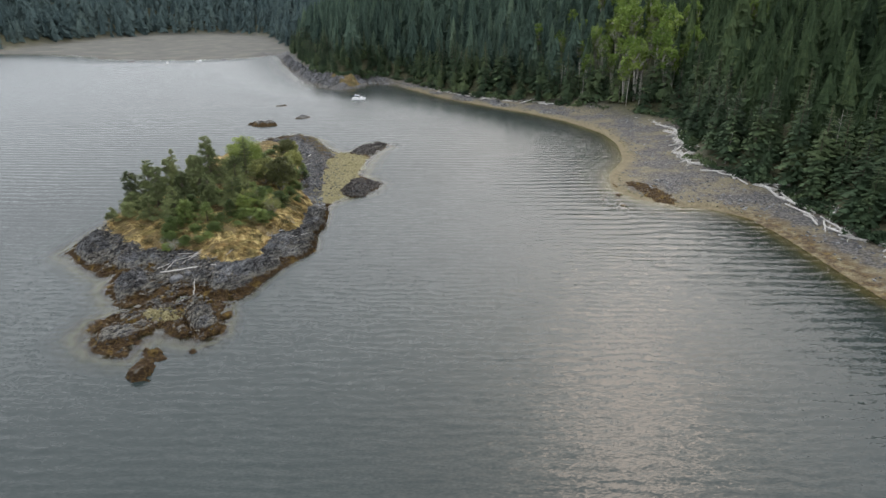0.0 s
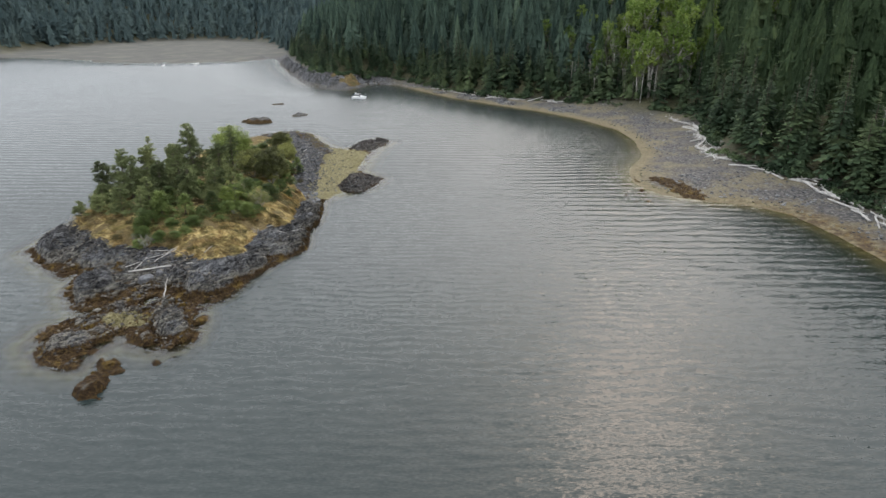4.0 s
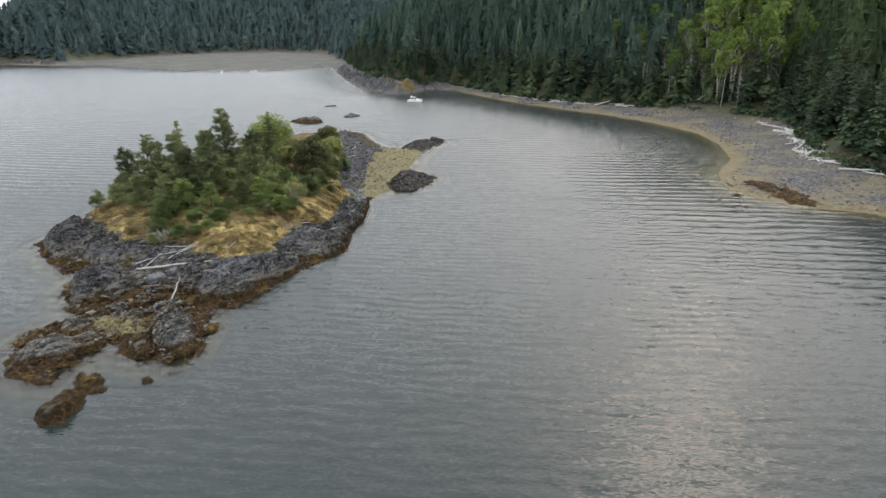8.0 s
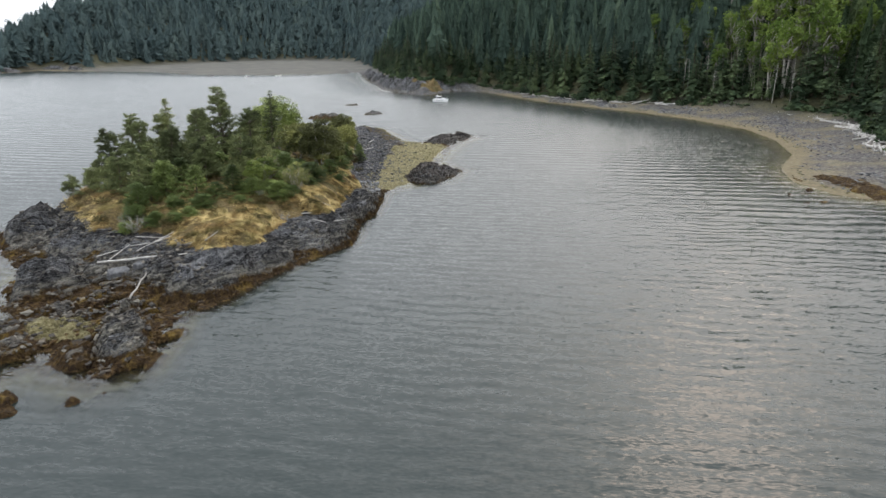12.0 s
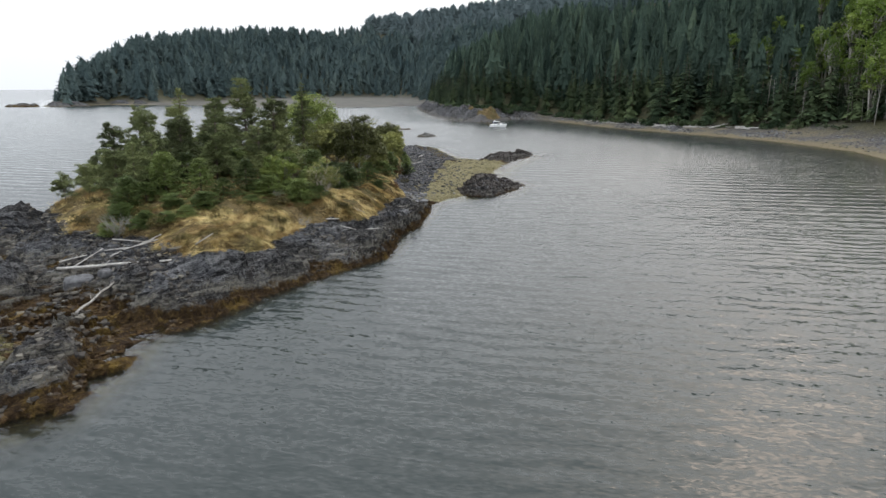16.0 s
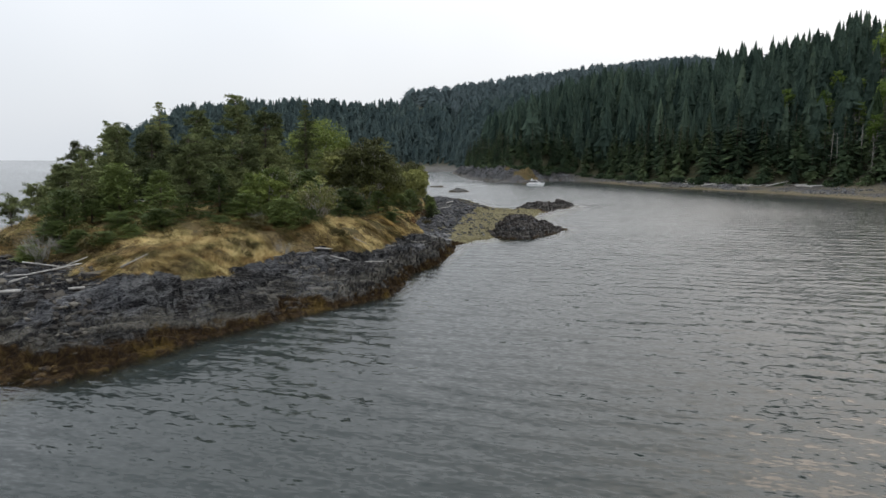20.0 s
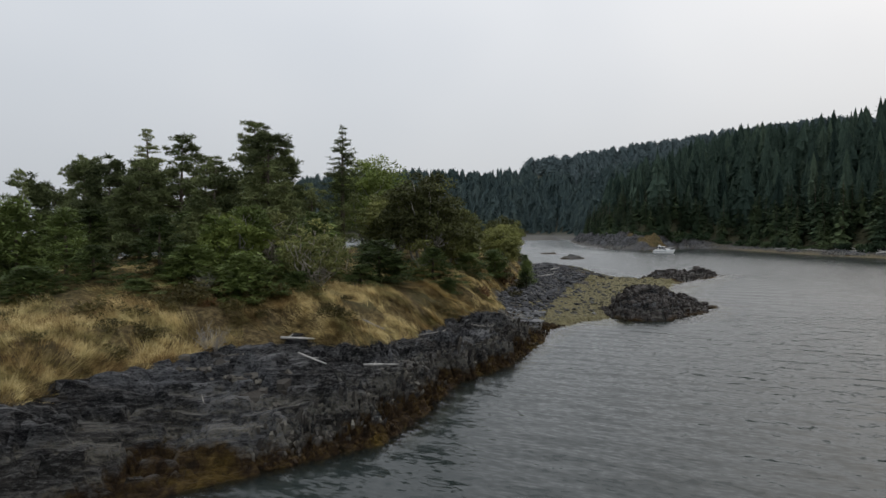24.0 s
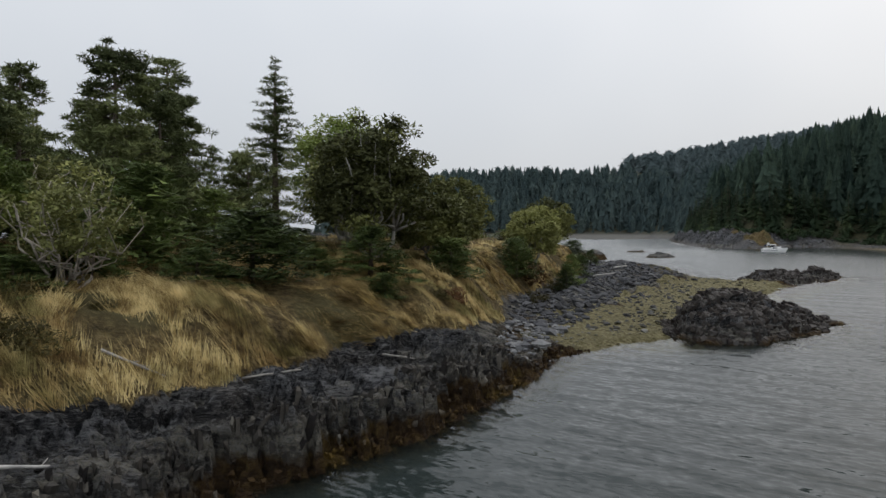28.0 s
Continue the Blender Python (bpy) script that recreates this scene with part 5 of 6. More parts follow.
# ---- reefs that stand clear of the islet and the beach ----
def reef(name, outline, high, label, spacing=0.45, seed=0, mat=None, group="reefs", lift_free=0.0, rise=2.6, grassy=None):
    """A low rock with a broken top, standing on the sea floor."""
    ox, oy = np.mean([p[0] for p in outline]), np.mean([p[1] for p in outline])
    xs = np.arange(min(p[0] for p in outline) - 2, max(p[0] for p in outline) + 2, spacing)
    ys = np.arange(min(p[1] for p in outline) - 2, max(p[1] for p in outline) + 2, spacing)
    gx, gy, q = sheet(xs, ys)
    d = inside(gx, gy, outline) + 0.5 * value_noise(gx, gy, 1.6, seed) + 0.25 * value_noise(gx, gy, 0.6, seed + 5)
    lev, gap = blocks(gx, gy * 0.7, 1.3, seed)
    z = -0.35 + high * step(-0.3, rise, d) * (0.75 + 0.35 * value_noise(gx, gy, 4, seed + 1)) + step(0, 1, d) * ((0.22 + 0.7 * (high > 4)) * lev + (high > 4) * 1.1 * value_noise(gx, gy, 7, seed + 3) + 0.12 * value_noise(gx, gy, 0.8, seed + 2))
    z = np.where(d < -0.6, -1.2, z)
    base = np.minimum(ground_height(gx, gy)[0], 2.0)
    z = z + np.maximum(base, 0) * (1 - lift_free)
    ob = new(name, raw_mesh(name, np.stack([gx - ox, gy - oy, z], 1), q, mat or M_REEF, floats={"grass": step(1.0, 3.0, d) * step(grassy[2], 0.4 * grassy[2], np.hypot(gx - grassy[0], (gy - grassy[1]) * 0.8) + 3 * value_noise(gx, gy, 4, 90)) if grassy else 0 * gx}))
    ob.location = (ox, oy, 0)
    return tagged(ob, label, "rock", group)


def ring(cx, cy, rx, ry, turn=0.0, n=12, seed=0):
    r = np.random.default_rng(seed)
    out = []
    for i in range(n):
        a, k = 2 * math.pi * i / n, r.uniform(0.75, 1.15)
        u, v = math.cos(a) * rx * k, math.sin(a) * ry * k
        out.append((cx + u * math.cos(turn) - v * math.sin(turn), cy + u * math.sin(turn) + v * math.cos(turn)))
    return out


reef("reef_rock", ring(41.5, 188.5, 4.2, 2.8, 0.2, seed=1), 2.2, "dark wet rock standing alone in the bay", seed=1, mat=M_BARE)
reef("reef_rock", ring(42, 228, 4.6, 2.6, 0.1, seed=2), 1.3, "low dark reef awash in the bay", seed=2, mat=M_BARE)
reef("reef_rock", ring(48, 214, 1.0, 0.8, 0, 8, seed=3), 0.7, "small rock breaking the surface", 0.25, seed=3, mat=M_BARE)
reef("reef_rock", ring(21, 178, 6.5, 4.6, -0.5, seed=4), 2.4, "brown rock behind the islet", seed=4)
reef("reef_rock", [(91, 36), (87.5, 26), (86, 17), (89, 12.5), (92.5, 13.5), (95, 20), (97, 29), (95, 36)], 1.0, "brown weed-covered reef at the beach", seed=5)
reef("reef_rock", [(86, 34), (84.5, 30), (87, 28), (90, 36), (94, 42), (90, 41)], 0.8, "broken weedy rocks at the water's edge", seed=6)
for i, (px, py, q) in enumerate([(74, 20, 1.2), (76, 25.5, 0.9), (77.5, 19.2, 1.0), (80, 30, 0.8), (82.5, 27, 1.1), (79, 23, 0.6)]):
    reef("reef_rock", ring(px, py, q, q * 0.7, 0.4, 9, seed=20 + i), 0.9, "small weedy stone awash off the beach", 0.25, seed=20 + i, rise=0.6)
reef("reef_rock", ring(-40.3, -14.2, 2.1, 3.7, -0.35, 16, seed=8), 1.5, "reddish-brown weedy rock off the islet's tail", 0.2, seed=8, rise=1.1)
reef("reef_rock", ring(-38.6, -10.2, 1.8, 2.6, 0.2, 16, seed=18), 1.4, "brown weedy rock off the islet's tail", 0.2, seed=18, rise=1.1)
reef("reef_rock", ring(-221, 655, 14, 6, 0.1, seed=9), 4.0, "low rock islet off the far cape", 1.2, seed=9)
for i, (px, py) in enumerate([(-31, -10.6), (-28.5, -9.3), (-33, -11.3), (-40, -15.5), (-25, -6.0)]):
    reef("reef_rock", ring(px, py, 0.9, 0.6, i, 8, seed=40 + i), 0.8, "small weedy rock at the islet's tail", 0.2, seed=40 + i, rise=0.6)

reef("headland_rock", [(82, 287), (91, 275), (101, 281), (116, 295), (124, 290), (124, 302), (110, 308), (100, 314), (98, 335), (102, 375), (110, 430), (122, 500), (112, 505), (103, 468), (93, 410), (86, 362), (81, 322)], 7.0,
     "dark rocky headland with a patch of dry yellow grass", 0.9, 60, mat=M_BARE, group="rocky shore", lift_free=0.8, rise=9.0, grassy=(99, 294, 12))
reef("grassy_bank", ring(147, 206, 9, 4.5, 1.8, seed=70), 2.6, "low bank with dry yellow grass above the beach", 0.6, 70, mat=M_BARE, group="rocky shore", grassy=(147, 206, 11))
for i, (px, py, q) in enumerate([(131, 236, 5), (134, 208, 7), (140, 182, 6), (146, 150, 4), (-150, 712, 8), (-128, 690, 7), (-178, 668, 9), (-190, 650, 10)]):
    reef("shore_rock", ring(px, py, q * 1.6, q * 0.7, 1.7 if i < 4 else 2.4, 12, seed=80 + i), 1.6 if i < 4 else 4.0, "dark broken rock ledge along the shore", 0.7 if i < 4 else 1.4, 80 + i, mat=M_BARE, group="rocky shore")

# a pale squarish boulder below the driftwood
def boulder(px, py, size, turn, seed, label):
    bm = bmesh.new()
    bmesh.ops.create_icosphere(bm, subdivisions=4, radius=1.0)
    me = bpy.data.meshes.new("boulder")
    bm.to_mesh(me)
    bm.free()
    v = np.zeros(len(me.vertices) * 3)
    me.vertices.foreach_get("co", v)
    v = v.reshape(-1, 3)
    v = np.sign(v) * np.abs(v) ** 0.5
    v *= (1 + 0.10 * value_noise(v[:, 0] + 0.7 * v[:, 2], v[:, 1] + 0.5 * v[:, 2], 0.8, seed) + 0.04 * value_noise(v[:, 0] - v[:, 2], v[:, 1] + v[:, 2], 0.28, seed + 1))[:, None]
    me.vertices.foreach_set("co", (v * np.asarray(size)).ravel())
    me.materials.append(M_BOULDER)
    ob = new("boulder", me)
    ob.matrix_basis = Matrix.Translation((px, py, islet_z(px, py) + 0.35 * size[2])) @ Matrix.Rotation(radians(turn), 4, "Z") @ Matrix.Rotation(radians(8), 4, "X")
    return tagged(ob, label, "rock", "boulders on the islet")


boulder(-32.0, 15.8, (1.15, 0.75, 0.6), 20, 5, "grey squarish boulder below the driftwood")
boulder(-29.9, 16.0, (0.55, 0.45, 0.35), 50, 6, "small grey boulder beside a driftwood log")

# ---- driftwood ----
def log_mesh(length, thick, r, stubs=2, root=False, mat=None):
    p = bent([-length / 2, 0, 0], [length / 2, 0, 0], r, 0.006 * length, 7)
    p[:, 2] *= 0.3
    pieces = [tube(p, np.linspace(thick, thick * 0.6, 7) * r.uniform(0.9, 1.1, 7), 8)]
    for s in range(stubs):
        x0 = r.uniform(-0.3, 0.45) * length
        az = r.uniform(0.2, 2.9)
        pieces.append(tube([[x0, 0, 0], [x0 + r.uniform(0.1, 0.5), math.cos(az) * thick * 3.2, math.sin(az) * thick * 3.2]], [thick * 0.35, thick * 0.15], 5))
    if root:
        for s in range(7):
            az = r.uniform(0, 6.28)
            pieces.append(tube(bent([-length / 2, 0, 0], [-length / 2 - 0.3, math.cos(az) * thick * 3, math.sin(az) * thick * 3], r, 0.05, 4), np.linspace(thick * 0.6, 0.03, 4), 5))
    return raw_mesh("driftwood_log", *join(pieces), mat or M_DRIFT, smooth=True)


def lay(ob, a, b, za, zb):
    """Lays a log of unit pose from a to b."""
    a, b = Vector((*a, za)), Vector((*b, zb))
    x = (b - a).normalized()
    y = Vector((0, 0, 1)).cross(x).normalized()
    m = Matrix((x, y, x.cross(y))).transposed().to_4x4()
    ob.matrix_basis = Matrix.Translation((a + b) / 2) @ m


MAIN_LOGS = [((-34.4, 18.9), (-24.6, 17.2), 0.17, "long straight bleached log across the rock"), ((-30.2, 7.0), (-29.0, 14.4), 0.15, "thick weathered grey log on the rock"),
              ((-9.5, 29.4), (-7.9, 30.2), 0.09, "short cut pale log in dry grass"), ((-8.2, 27.3), (-6.7, 25.8), 0.07, "thin white pole on dark rock"),
              ((-5.2, 28.0), (-3.5, 28.7), 0.07, "thin bleached branch on the ledge"), ((-11.1, 22.1), (-10.85, 21.75), 0.03, "thin grey stick on the rock"),
              ]
PILE_LOGS = [((-30.3, 20.4), (-26.9, 24.0), 0.12, "bleached log in a driftwood pile"),
              ((-29.2, 20.8), (-26.4, 23.0), 0.1, "bleached log in a driftwood pile"),
              ((-31.2, 22.4), (-28.0, 23.4), 0.11, "bleached log in a driftwood pile"),
              ((-34.7, 20.9), (-32.4, 21.4), 0.12, "bleached log in a driftwood pile"),
              ((-30.6, 23.6), (-27.6, 24.6), 0.09, "bleached log in a driftwood pile"),
              ((-33.6, 20.2), (-31.0, 22.0), 0.1, "bleached log in a driftwood pile"),
              ((-28.8, 22.0), (-26.0, 23.4), 0.08, "bleached log in a driftwood pile"),
              ((-22.6, 18.0), (-20.9, 18.9), 0.09, "grey root on the grass edge"),
              ((10.2, 79.0), (11.6, 80.4), 0.14, "pale log end at the gravel"), ((14.5, 92), (17, 93), 0.13, "pale log on the gravel bank"), ((18, 101), (20, 104), 0.13, "pale log on the gravel bank"),
              ((-5.8, 33.5), (-4.0, 34.2), 0.06, "grey fallen branch in dry grass"), ((-2.6, 36.2), (-0.9, 37.0), 0.06, "grey fallen branch in dry grass"), ((1.0, 41.0), (2.2, 41.6), 0.05, "grey fallen branch on the ledge")]
r = np.random.default_rng(600)
for a, b, q, label in MAIN_LOGS + PILE_LOGS:
    n = math.hypot(b[0] - a[0], b[1] - a[1])
    ob = new("driftwood_log", log_mesh(n, q * (0.65 if "pile" in label else 0.8), r, 2 if q < 0.13 else 3, root=False, mat=M_GREYWOOD if "grey" in label else M_DRIFT))
    za, zb = islet_z(*a), islet_z(*b)
    up = max(0.0, max(islet_z(a[0] + (b[0] - a[0]) * u, a[1] + (b[1] - a[1]) * u) - za - (zb - za) * u for u in (0.15, 0.3, 0.45, 0.6, 0.75, 0.9)))
    lay(ob, a, b, za + 0.9 * q + up, zb + 0.9 * q + up)
    tagged(ob, label, "driftwood", "driftwood on the islet")

variants = []
for k, (n, q) in enumerate([(7.5, 0.26), (5.0, 0.2), (9.5, 0.3), (3.4, 0.16), (6.0, 0.34)]):
    ob = new("driftwood_log", log_mesh(n, q, r, 2, root=k == 4))
    variants.append((tagged(ob, "bleached driftwood log stranded at the top of the beach", "driftwood", "driftwood on the beach"), n, q))
EDGE = [(100, -60), (103, -33), (109, -19), (120, 2), (123, 23), (125, 40), (150, 66), (165, 85), (172, 108), (168, 135), (162, 160), (148, 190), (140, 215), (138, 250)]
total = 0
for i, (a, b) in enumerate(zip(EDGE, EDGE[1:])):
    n = math.hypot(b[0] - a[0], b[1] - a[1])
    many = int(n * (0.65 if i < 4 else 1.6 if i in (5, 6, 7) else 0.3))
    along = math.atan2(b[1] - a[1], b[0] - a[0])
    for j in range(many):
        u, off = r.uniform(0, 1), r.uniform(0.3, 5.5 if i < 8 else 3.0)
        px, py = a[0] + (b[0] - a[0]) * u - math.sin(along) * off, a[1] + (b[1] - a[1]) * u + math.cos(along) * off
        k = total % 5
        ob, size, q = variants[k]
        if total >= 5:
            ob = copy_thing(ob, Matrix())
        turn = along + r.normal(0, 0.5) + (math.pi if r.uniform() < 0.5 else 0)
        h = 0.5 * size
        e1, e2 = (px - math.cos(turn) * h, py - math.sin(turn) * h), (px + math.cos(turn) * h, py + math.sin(turn) * h)
        z1, z2 = (float(v) for v in ground_z([e1[0], e2[0]], [e1[1], e2[1]]))
        lift = 0.25 * (total % 3 == 0)
        lay(ob, e1, e2, min(z1, 3.2) + q * 0.6 + lift, min(z2, 3.2) + q * 0.6)
        total += 1

# ---- boats ----
def hull_mesh(name, length, beam, free, mat, draft=0.35):
    st = np.linspace(0, 1, 15)
    half = beam / 2 * np.clip(1 - np.maximum(st - 0.45, 0) ** 2 * 3.3, 0.02, 1)
    sheer = free * (1 + 0.45 * st**2)
    rows = []
    for s, w, top in zip(st, half, sheer):
        x0 = length * (s - 0.5) + 0.10 * length * 0
        rake = 0.10 * length * s**6
        prof = [(0.0, -draft * (1 - s**5)), (0.55 * w, -draft * 0.7 * (1 - s**3)), (0.86 * w, 0.10 + 0.25 * s**3), (0.97 * w, top * 0.6), (w, top), (0.93 * w, top + 0.03), (0.90 * w, top - 0.06)]
        ring_pts = [(x0 + rake * max(0, z / top), -yy, z) for yy, z in reversed(prof)] + [(x0 + rake * max(0, z / top), yy, z) for yy, z in prof[1:]]
        rows.append(ring_pts)
    v = np.array(rows)
    n, m = v.shape[:2]
    i = np.arange(n * m).reshape(n, m)
    q = np.stack([i[:-1, :-1], i[:-1, 1:], i[1:, 1:], i[1:, :-1]], -1).reshape(-1, 4)
    tri = np.concatenate([q[:, :3], q[:, [0, 2, 3]]])
    stern = np.stack([np.full(m - 2, i[0, 0]), i[0, 2:], i[0, 1:-1]], -1)
    deck = np.concatenate([np.stack([i[:-1, 0], i[1:, 0], i[1:, -1]], -1), np.stack([i[:-1, 0], i[1:, -1], i[:-1, -1]], -1)])
    return raw_mesh(name, v.reshape(-1, 3), np.concatenate([tri, stern, deck]), mat)


def block(name, pts, mat, bevel=0.04):
    """A closed block from eight corners, bottom ring then top ring, with softened edges."""
    bm = bmesh.new()
    v = [bm.verts.new(p) for p in pts]
    for f in ((3, 2, 1, 0), (4, 5, 6, 7), (0, 1, 5, 4), (1, 2, 6, 5), (2, 3, 7, 6), (3, 0, 4, 7)):
        bm.faces.new([v[i] for i in f])
    if bevel:
        bmesh.ops.bevel(bm, geom=bm.edges[:], offset=bevel, segments=2, affect="EDGES", clamp_overlap=True)
    bmesh.ops.recalc_face_normals(bm, faces=bm.faces)
    me = bpy.data.meshes.new(name)
    bm.to_mesh(me)
    bm.free()
    me.materials.append(mat)
    return me


def slab(x0, x1, w0, w1, z0, z1, rake0=0.0, rake1=0.0, inset=0.1):
    return [(x0, -w0, z0), (x1, -w1, z0), (x1, w1, z0), (x0, w0, z0), (x0 + rake0, -w0 + inset, z1), (x1 - rake1, -w1 + inset, z1), (x1 - rake1, w1 - inset, z1), (x0 + rake0, w0 - inset, z1)]


def rod(name, pts, rad, mat, sides=6):
    return raw_mesh(name, *tube(pts, np.full(len(pts), rad), sides), mat, smooth=True)


def make_cruiser():
    top = new("cabin_cruiser")
    part("hull", hull_mesh("hull", 8.2, 2.8, 0.95, M_GEL), top)
    cabin = part("cabin", block("cabin", slab(-0.6, 2.9, 1.12, 0.62, 0.9, 1.55, 0.0, 0.9, 0.12), M_GEL, 0.08), top)
    for s in (-1, 1):
        part("side_window", block("side_window", [(0.0, s * 1.085, 1.12), (1.5, s * 0.90, 1.12), (1.5, s * 0.87, 1.36), (0.0, s * 1.05, 1.38), (0.0, s * 1.10, 1.12), (1.5, s * 0.915, 1.12), (1.5, s * 0.885, 1.36), (0.0, s * 1.065, 1.38)], M_DARKGLASS, 0), cabin)
    part("windshield", block("windshield", slab(-0.9, 0.9, 1.05, 0.85, 1.5, 2.15, 0.05, 0.75, 0.16), M_DARKGLASS, 0.03), top)
    part("hardtop", block("hardtop", slab(-2.2, 0.35, 1.08, 0.95, 2.15, 2.28, 0.05, 0.25, 0.08), M_GEL, 0.05), top)
    arch = part("radar_arch", rod("radar_arch", [(-1.6, -1.2, 0.95), (-2.1, -1.1, 1.9), (-2.2, -0.8, 2.5), (-2.2, 0.8, 2.5), (-2.1, 1.1, 1.9), (-1.6, 1.2, 0.95)], 0.09, M_GEL), top)
    part("radar", block("radar", slab(-2.45, -1.95, 0.25, 0.25, 2.56, 2.75), M_GEL, 0.06), arch)
    part("canopy", block("canopy", slab(-3.3, -2.1, 1.12, 1.1, 1.75, 2.2, 0.3, 0.0, 0.1), M_CANVAS, 0.06), top)
    part("cockpit_coaming", block("cockpit_coaming", slab(-3.6, -0.8, 1.22, 1.2, 0.9, 1.25, 0.1, 0, 0.08), M_GEL, 0.05), top)
    part("swim_platform", block("swim_platform", slab(-4.8, -4.05, 1.1, 1.2, 0.22, 0.32), M_GEL, 0.03), top)
    for s in (-1, 1):
        rail = part("bow_rail", rod("bow_rail", [(0.2, s * 1.28, 1.62), (1.6, s * 1.1, 1.72), (3.0, s * 0.7, 1.85), (4.1, s * 0.1, 2.0)], 0.022, M_STEEL, 5), top)
        for x0, y0, z0 in ((0.3, 1.27, 1.62), (1.6, 1.1, 1.72), (2.9, 0.72, 1.84)):
            part("stanchion", rod("stanchion", [(x0, s * y0, 0.95), (x0, s * y0, z0)], 0.018, M_STEEL, 5), rail)
    part("outboard", block("outboard", slab(-4.9, -4.3, 0.2, 0.22, 0.3, 1.05), M_RUBBER, 0.06), top)
    part("boot_stripe", block("boot_stripe", [(-4.05, -1.37, 0.52), (2.0, -1.33, 0.56), (2.0, -1.30, 0.56), (-4.05, -1.34, 0.52), (-4.05, -1.385, 0.62), (2.0, -1.35, 0.66), (2.0, -1.32, 0.66), (-4.05, -1.35, 0.62)], M_CANVAS, 0), top)
    return top


cruiser = make_cruiser()
cruiser.matrix_basis = Matrix.Translation((84.0, 231.5, 0.0)) @ Matrix.Rotation(radians(-48), 4, "Z") @ Matrix.Diagonal((0.85, 0.92, 1.08, 1))
tagged(cruiser, "white cabin cruiser anchored in the calm bay", "boat")
small = copy_thing(cruiser, Matrix.Translation((18, 500, 0)) @ Matrix.Rotation(radians(70), 4, "Z") @ Matrix.Scale(0.62, 4))
tagged(small, "small white motorboat moored off the tidal flat", "boat")


def make_skiff(px, py, turn, length, mat, label):
    top = new("skiff")
    part("hull", hull_mesh("hull", length, length * 0.36, 0.5, mat, 0.18), top)
    for k in (-0.25, 0.05, 0.3):
        part("thwart", block("thwart", slab(k * length, k * length + 0.28, length * 0.15, length * 0.15, 0.5, 0.58, inset=0.0), M_GREYWOOD, 0.01), top)
    part("outboard", block("outboard", slab(-0.58 * length, -0.5 * length, 0.15, 0.15, 0.1, 0.95), M_RUBBER, 0.04), top)
    top.matrix_basis = Matrix.Translation((px, py, 0)) @ Matrix.Rotation(turn, 4, "Z")
    return tagged(top, label, "boat", "small boats off the flat")


make_skiff(-8, 528, 0.2, 5.0, M_BROWNHULL, "dark open skiff moored off the tidal flat")
make_skiff(44, 511, 0.5, 6.0, M_GEL, "white open skiff moored off the tidal flat")
make_skiff(65, 514, -0.2, 4.2, M_RUBBER, "grey open dinghy moored off the tidal flat")

# ---- loose stones ----
def rough_stone(name, seed, mat, flat=0.6, jag=0.22):
    bm = bmesh.new()
    bmesh.ops.create_icosphere(bm, subdivisions=1, radius=1.0)
    q = np.random.default_rng(seed)
    for v in bm.verts:
        v.co *= q.uniform(1 - jag, 1 + jag)
        v.co.z *= flat
    me = bpy.data.meshes.new(name)
    bm.to_mesh(me)
    bm.free()
    me.materials.append(mat)
    return me


def rough_block(name, seed, mat):
    """An angular block split from the bedrock."""
    q = np.random.default_rng(seed)
    c = [(-1, -1, -1), (1, -1, -1), (1, 1, -1), (-1, 1, -1), (-1, -1, 1), (1, -1, 1), (1, 1, 1), (-1, 1, 1)]
    return block(name, [tuple(np.array(p) * q.uniform(0.35, 1.15, 3)) for p in c], mat, 0.0)


def arrays(me):
    me.calc_loop_triangles()
    v, t = np.zeros(len(me.vertices) * 3), np.zeros(len(me.loop_triangles) * 3, np.int32)
    me.vertices.foreach_get("co", v)
    me.loop_triangles.foreach_get("vertices", t)
    return v.reshape(-1, 3), t.reshape(-1, 3)


def strew(name, kinds, x, y, z, sizes, turns, tilts, mat, label):
    """Many stones joined into one mesh."""
    shapes = [arrays(k) for k in kinds]
    vs, fs, at = [], [], 0
    for i in range(len(x)):
        v, f = shapes[i % len(shapes)]
        c, s = math.cos(turns[i]), math.sin(turns[i])
        p = v * np.asarray(sizes[i])
        k = tilts[i]
        p = np.stack([p[:, 0], p[:, 1] * math.cos(k) - p[:, 2] * math.sin(k), p[:, 1] * math.sin(k) + p[:, 2] * math.cos(k)], 1)
        vs.append(np.stack([p[:, 0] * c - p[:, 1] * s + x[i], p[:, 0] * s + p[:, 1] * c + y[i], p[:, 2] + z[i]], 1))
        fs.append(f + at)
        at += len(v)
    ob = new(name, raw_mesh(name, np.concatenate(vs), np.concatenate(fs), mat))
    return tagged(ob, label, "stones", kind="stuff")


r = np.random.default_rng(700)
stones = [rough_stone("stone", 710 + k, M_STONE, 0.5, 0.3) for k in range(6)]
slabs = [rough_block("rock_block", 720 + k, M_SHARD) for k in range(8)]

# gravel bank and sand bar of the islet
x, y = r.uniform(3, 38, 27000), r.uniform(48, 150, 27000)
in_gravel, in_bar, in_rock = inside(x, y, GRAVEL), inside(x, y, SANDBAR), inside(x, y, ROCK)
z, grass, _ = islet_height(x, y)[:3]
on_bank = (in_gravel > -0.5) & (grass < 0.3)
on_bar = (in_bar > 0) & (r.uniform(0, 1, len(x)) < 0.35)
keep = (on_bank | on_bar) & (in_rock < -0.2) & (z > -0.05) & (r.uniform(0, 1, len(x)) < np.where(y < 95, 1.0, 0.5))
x, y, z, on_bar, in_rock = x[keep], y[keep], z[keep], on_bar[keep], in_rock[keep]
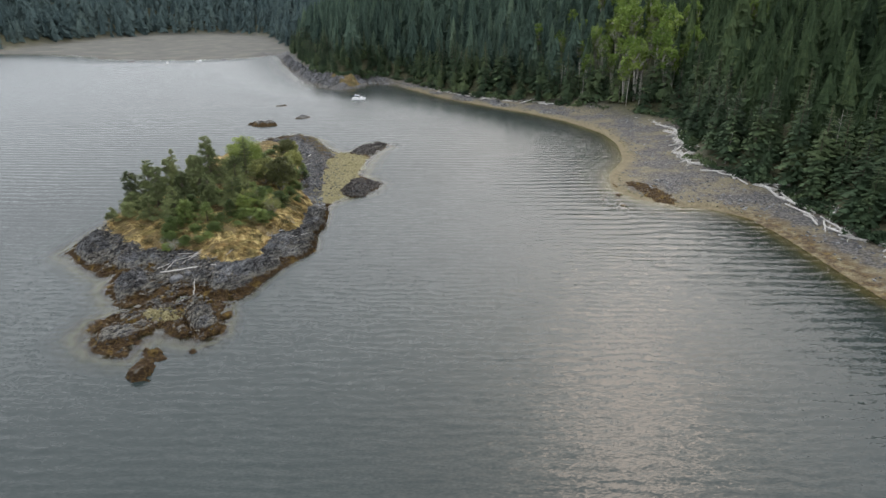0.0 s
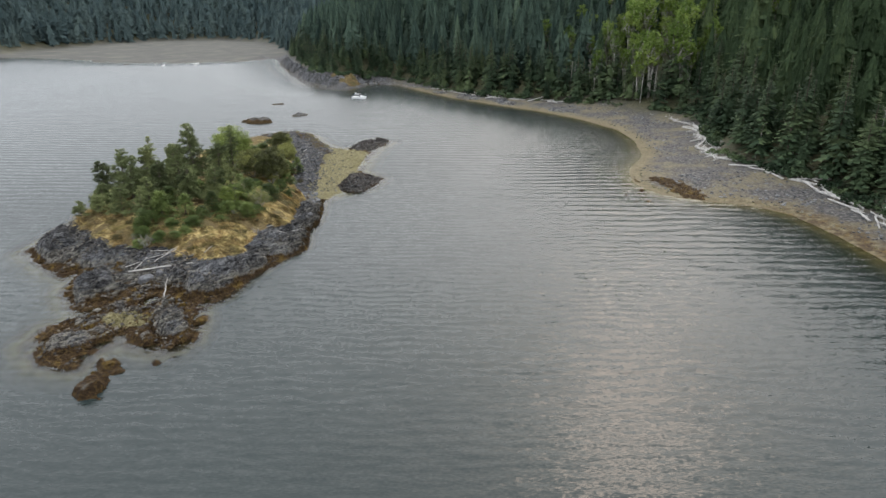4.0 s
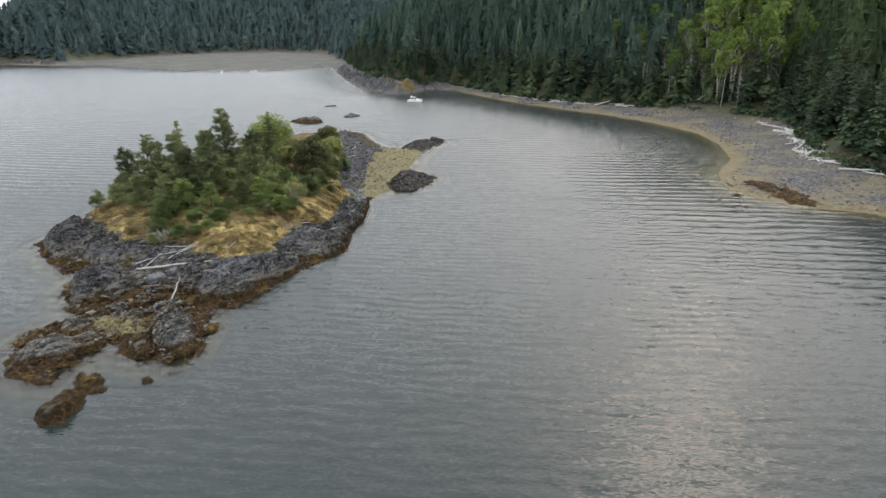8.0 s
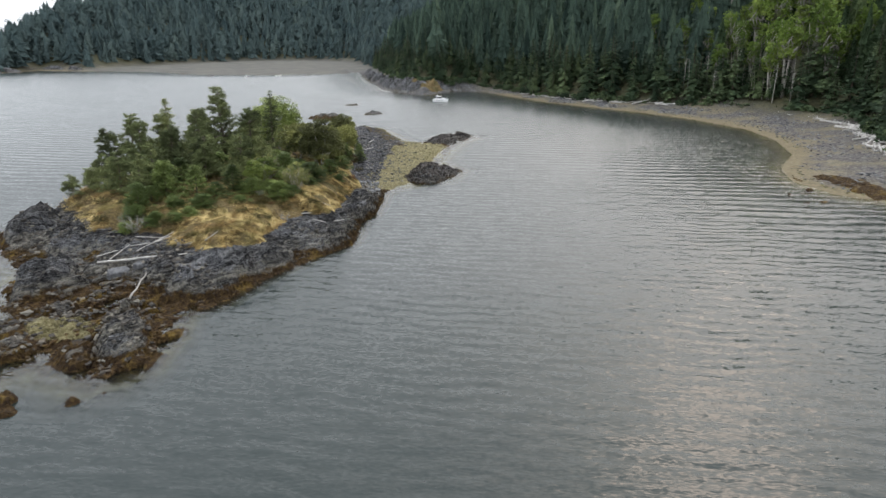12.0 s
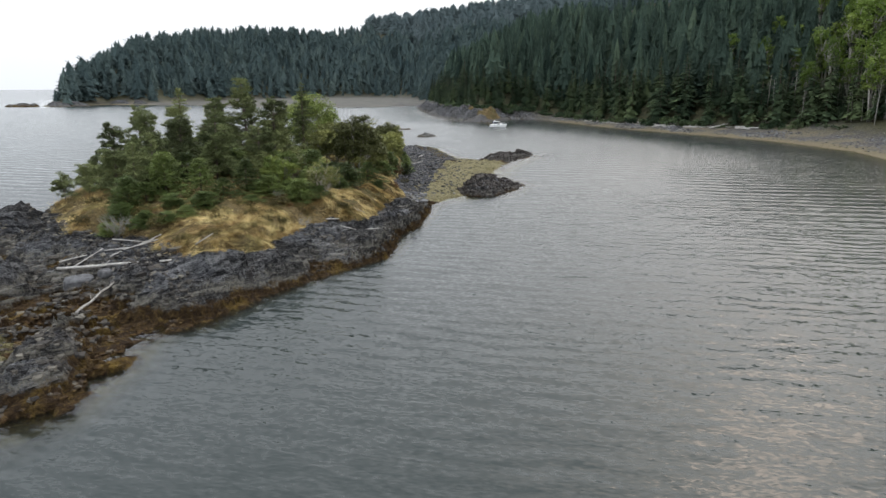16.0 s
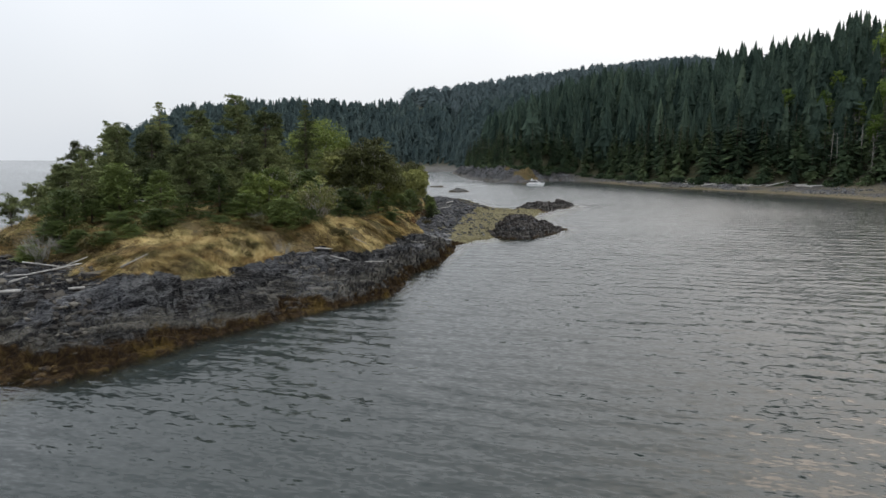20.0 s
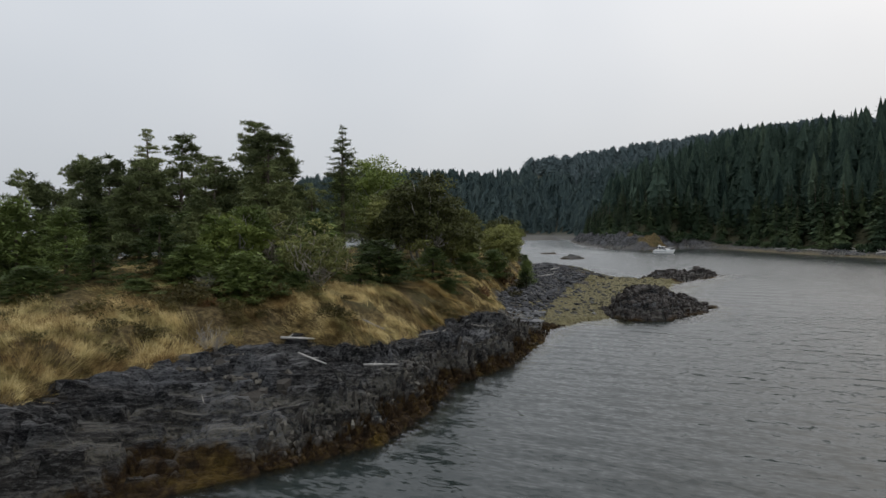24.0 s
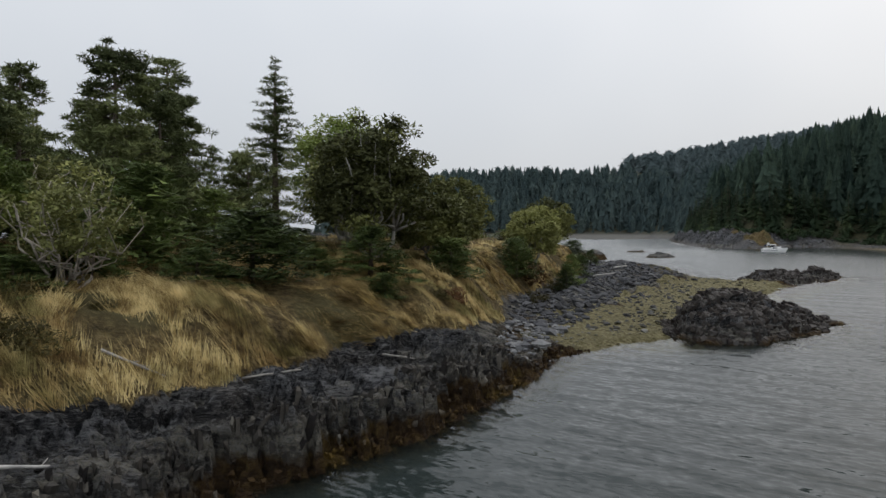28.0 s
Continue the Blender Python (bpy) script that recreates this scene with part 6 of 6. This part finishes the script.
size = r.uniform(0.07, 0.21, len(x)) * np.where(on_bar & (in_rock < 0), 0.6, 1.0) * (1 + 1.4 * (r.uniform(0, 1, len(x)) < 0.07))
order = np.argsort(y)
lead, rest = order[:300], order[300:]
for i in lead:
    ob = part("stone", stones[i % 6], islet)
    ob.matrix_basis = Matrix.Translation((x[i], y[i], z[i] + 0.2 * size[i])) @ Matrix.Rotation(r.uniform(0, 6), 4, "Z") @ Matrix.Scale(size[i] * 1.3, 4)
ob = strew("gravel", stones, x[rest], y[rest], z[rest] + 0.2 * size[rest], size[rest] * 1.25, r.uniform(0, 6, len(rest)), r.normal(0, 0.3, len(rest)), M_STONE, "grey angular stones of the gravel bank")

# split rock: thin upright blades in the cliff, small flakes on the slope, angular stones on the two low rocks
x, y = r.uniform(-47, 53, 260000), r.uniform(-9, 122, 260000)
d, dg = inside(x, y, ISLET), inside(x, y, GRASS)
on_rock = np.maximum(inside(x, y, ROCK), inside(x, y, SPIT))
face = inside(x, y, CLIFF)
clear = (d > 0.05) & (dg < -0.1) & (inside(x, y, SANDBAR) < -0.3) & (inside(x, y, GRAVEL) < -0.5) & (y < 62)
want = np.where(face > -1, 0.95 * (d < 1.5) , np.where(x > -24, 0.04, 0.16) + 0.25 * value_noise(x, y, 4.0, 51)) * clear
want = np.maximum(want, 1.0 * (on_rock > 0.0))
keep = want > r.uniform(0, 1, len(x))
x, y, face, on_rock = (v[keep][:30000] for v in (x, y, face, on_rock))
z = islet_height(x, y)[0]
n = len(x)
loose = on_rock > 0
upright = (face > -1) & ~loose
dims = np.where(upright[:, None], np.stack([r.uniform(0.03, 0.09, n), r.uniform(0.04, 0.14, n), r.uniform(0.16, 0.46, n)], 1),
                np.stack([r.uniform(0.08, 0.34, n), r.uniform(0.06, 0.22, n), r.uniform(0.05, 0.16, n)], 1) * (1 + 0.9 * (r.uniform(0, 1, n) < 0.08))[:, None])
dims = np.where(loose[:, None], r.uniform(0.10, 0.30, n)[:, None] * r.uniform(0.6, 1.1, (n, 3)), dims)
turns, tilts = math.atan2(0.60, 0.80) + r.normal(0, 0.45, n), np.where(upright, r.normal(0.45, 0.25, n), r.normal(0.3, 0.3, n))
sink = np.where(upright, dims[:, 2] * 0.45, dims[:, 2] * 0.3)
lead = np.nonzero(upright & (y > 22) & (y < 52))[0][:300]
mask = np.ones(n, bool)
mask[lead] = False
for i in lead:
    ob = part("rock_block", slabs[i % 8], islet)
    ob.matrix_basis = Matrix.Translation((x[i], y[i], z[i] - sink[i])) @ Matrix.Rotation(turns[i], 4, "Z") @ Matrix.Rotation(tilts[i], 4, "X") @ Matrix.Diagonal((*dims[i], 1))
pile = np.nonzero(loose)[0]
rubble = [rough_block("rubble", 740 + k, M_RUBBLE) for k in range(6)]
strew("rubble", rubble, x[pile], y[pile], z[pile] - sink[pile], dims[pile], turns[pile], tilts[pile], M_RUBBLE, "dark angular stones covering the low rocks by the sand bar")
mask[pile] = False
rest = np.nonzero(mask)[0]
strew("broken_rock", slabs, x[rest], y[rest], z[rest] - sink[rest], dims[rest], turns[rest], tilts[rest], M_SHARD, "split dark slabs of bedrock along the shore")

# cobbles in the gully below the driftwood
x, y = r.uniform(-39, -22, 5200), r.uniform(-6, 19, 5200)
keep = (inside(x, y, ISLET) > 0.4) & (inside(x, y, GRASS) < -0.4) & (value_noise(x, y, 4.5, 53) + 0.9 - np.hypot((x + 31) / 7, (y - 8) / 10) > r.uniform(-0.2, 0.8, len(x)))
x, y = x[keep][:1800], y[keep][:1800]
z = islet_height(x, y)[0]
strew("cobbles", stones, x, y, z, r.uniform(0.08, 0.24, len(x)) * 1.2, r.uniform(0, 6, len(x)), r.normal(0, 0.3, len(x)), M_SHARD, "dark grey cobbles and broken stones in the rock gully")

# stones of the mainland beach
x, y = r.uniform(78, 180, 30000), r.uniform(-60, 300, 30000)
z, dm, df, _ = ground_height(x, y)
keep = (dm > 2) & (df < -0.5) & (value_noise(x, y, 9, 52) > r.uniform(-0.6, 0.9, len(x)))
x, y, z = x[keep][:5000], y[keep][:5000], z[keep][:5000]
strew("beach_stones", stones, x, y, z, r.uniform(0.12, 0.5, len(x)) ** 1.3 * 1.3, r.uniform(0, 6, len(x)), r.normal(0, 0.3, len(x)), M_STONE, "dark stones strewn on the mainland beach")
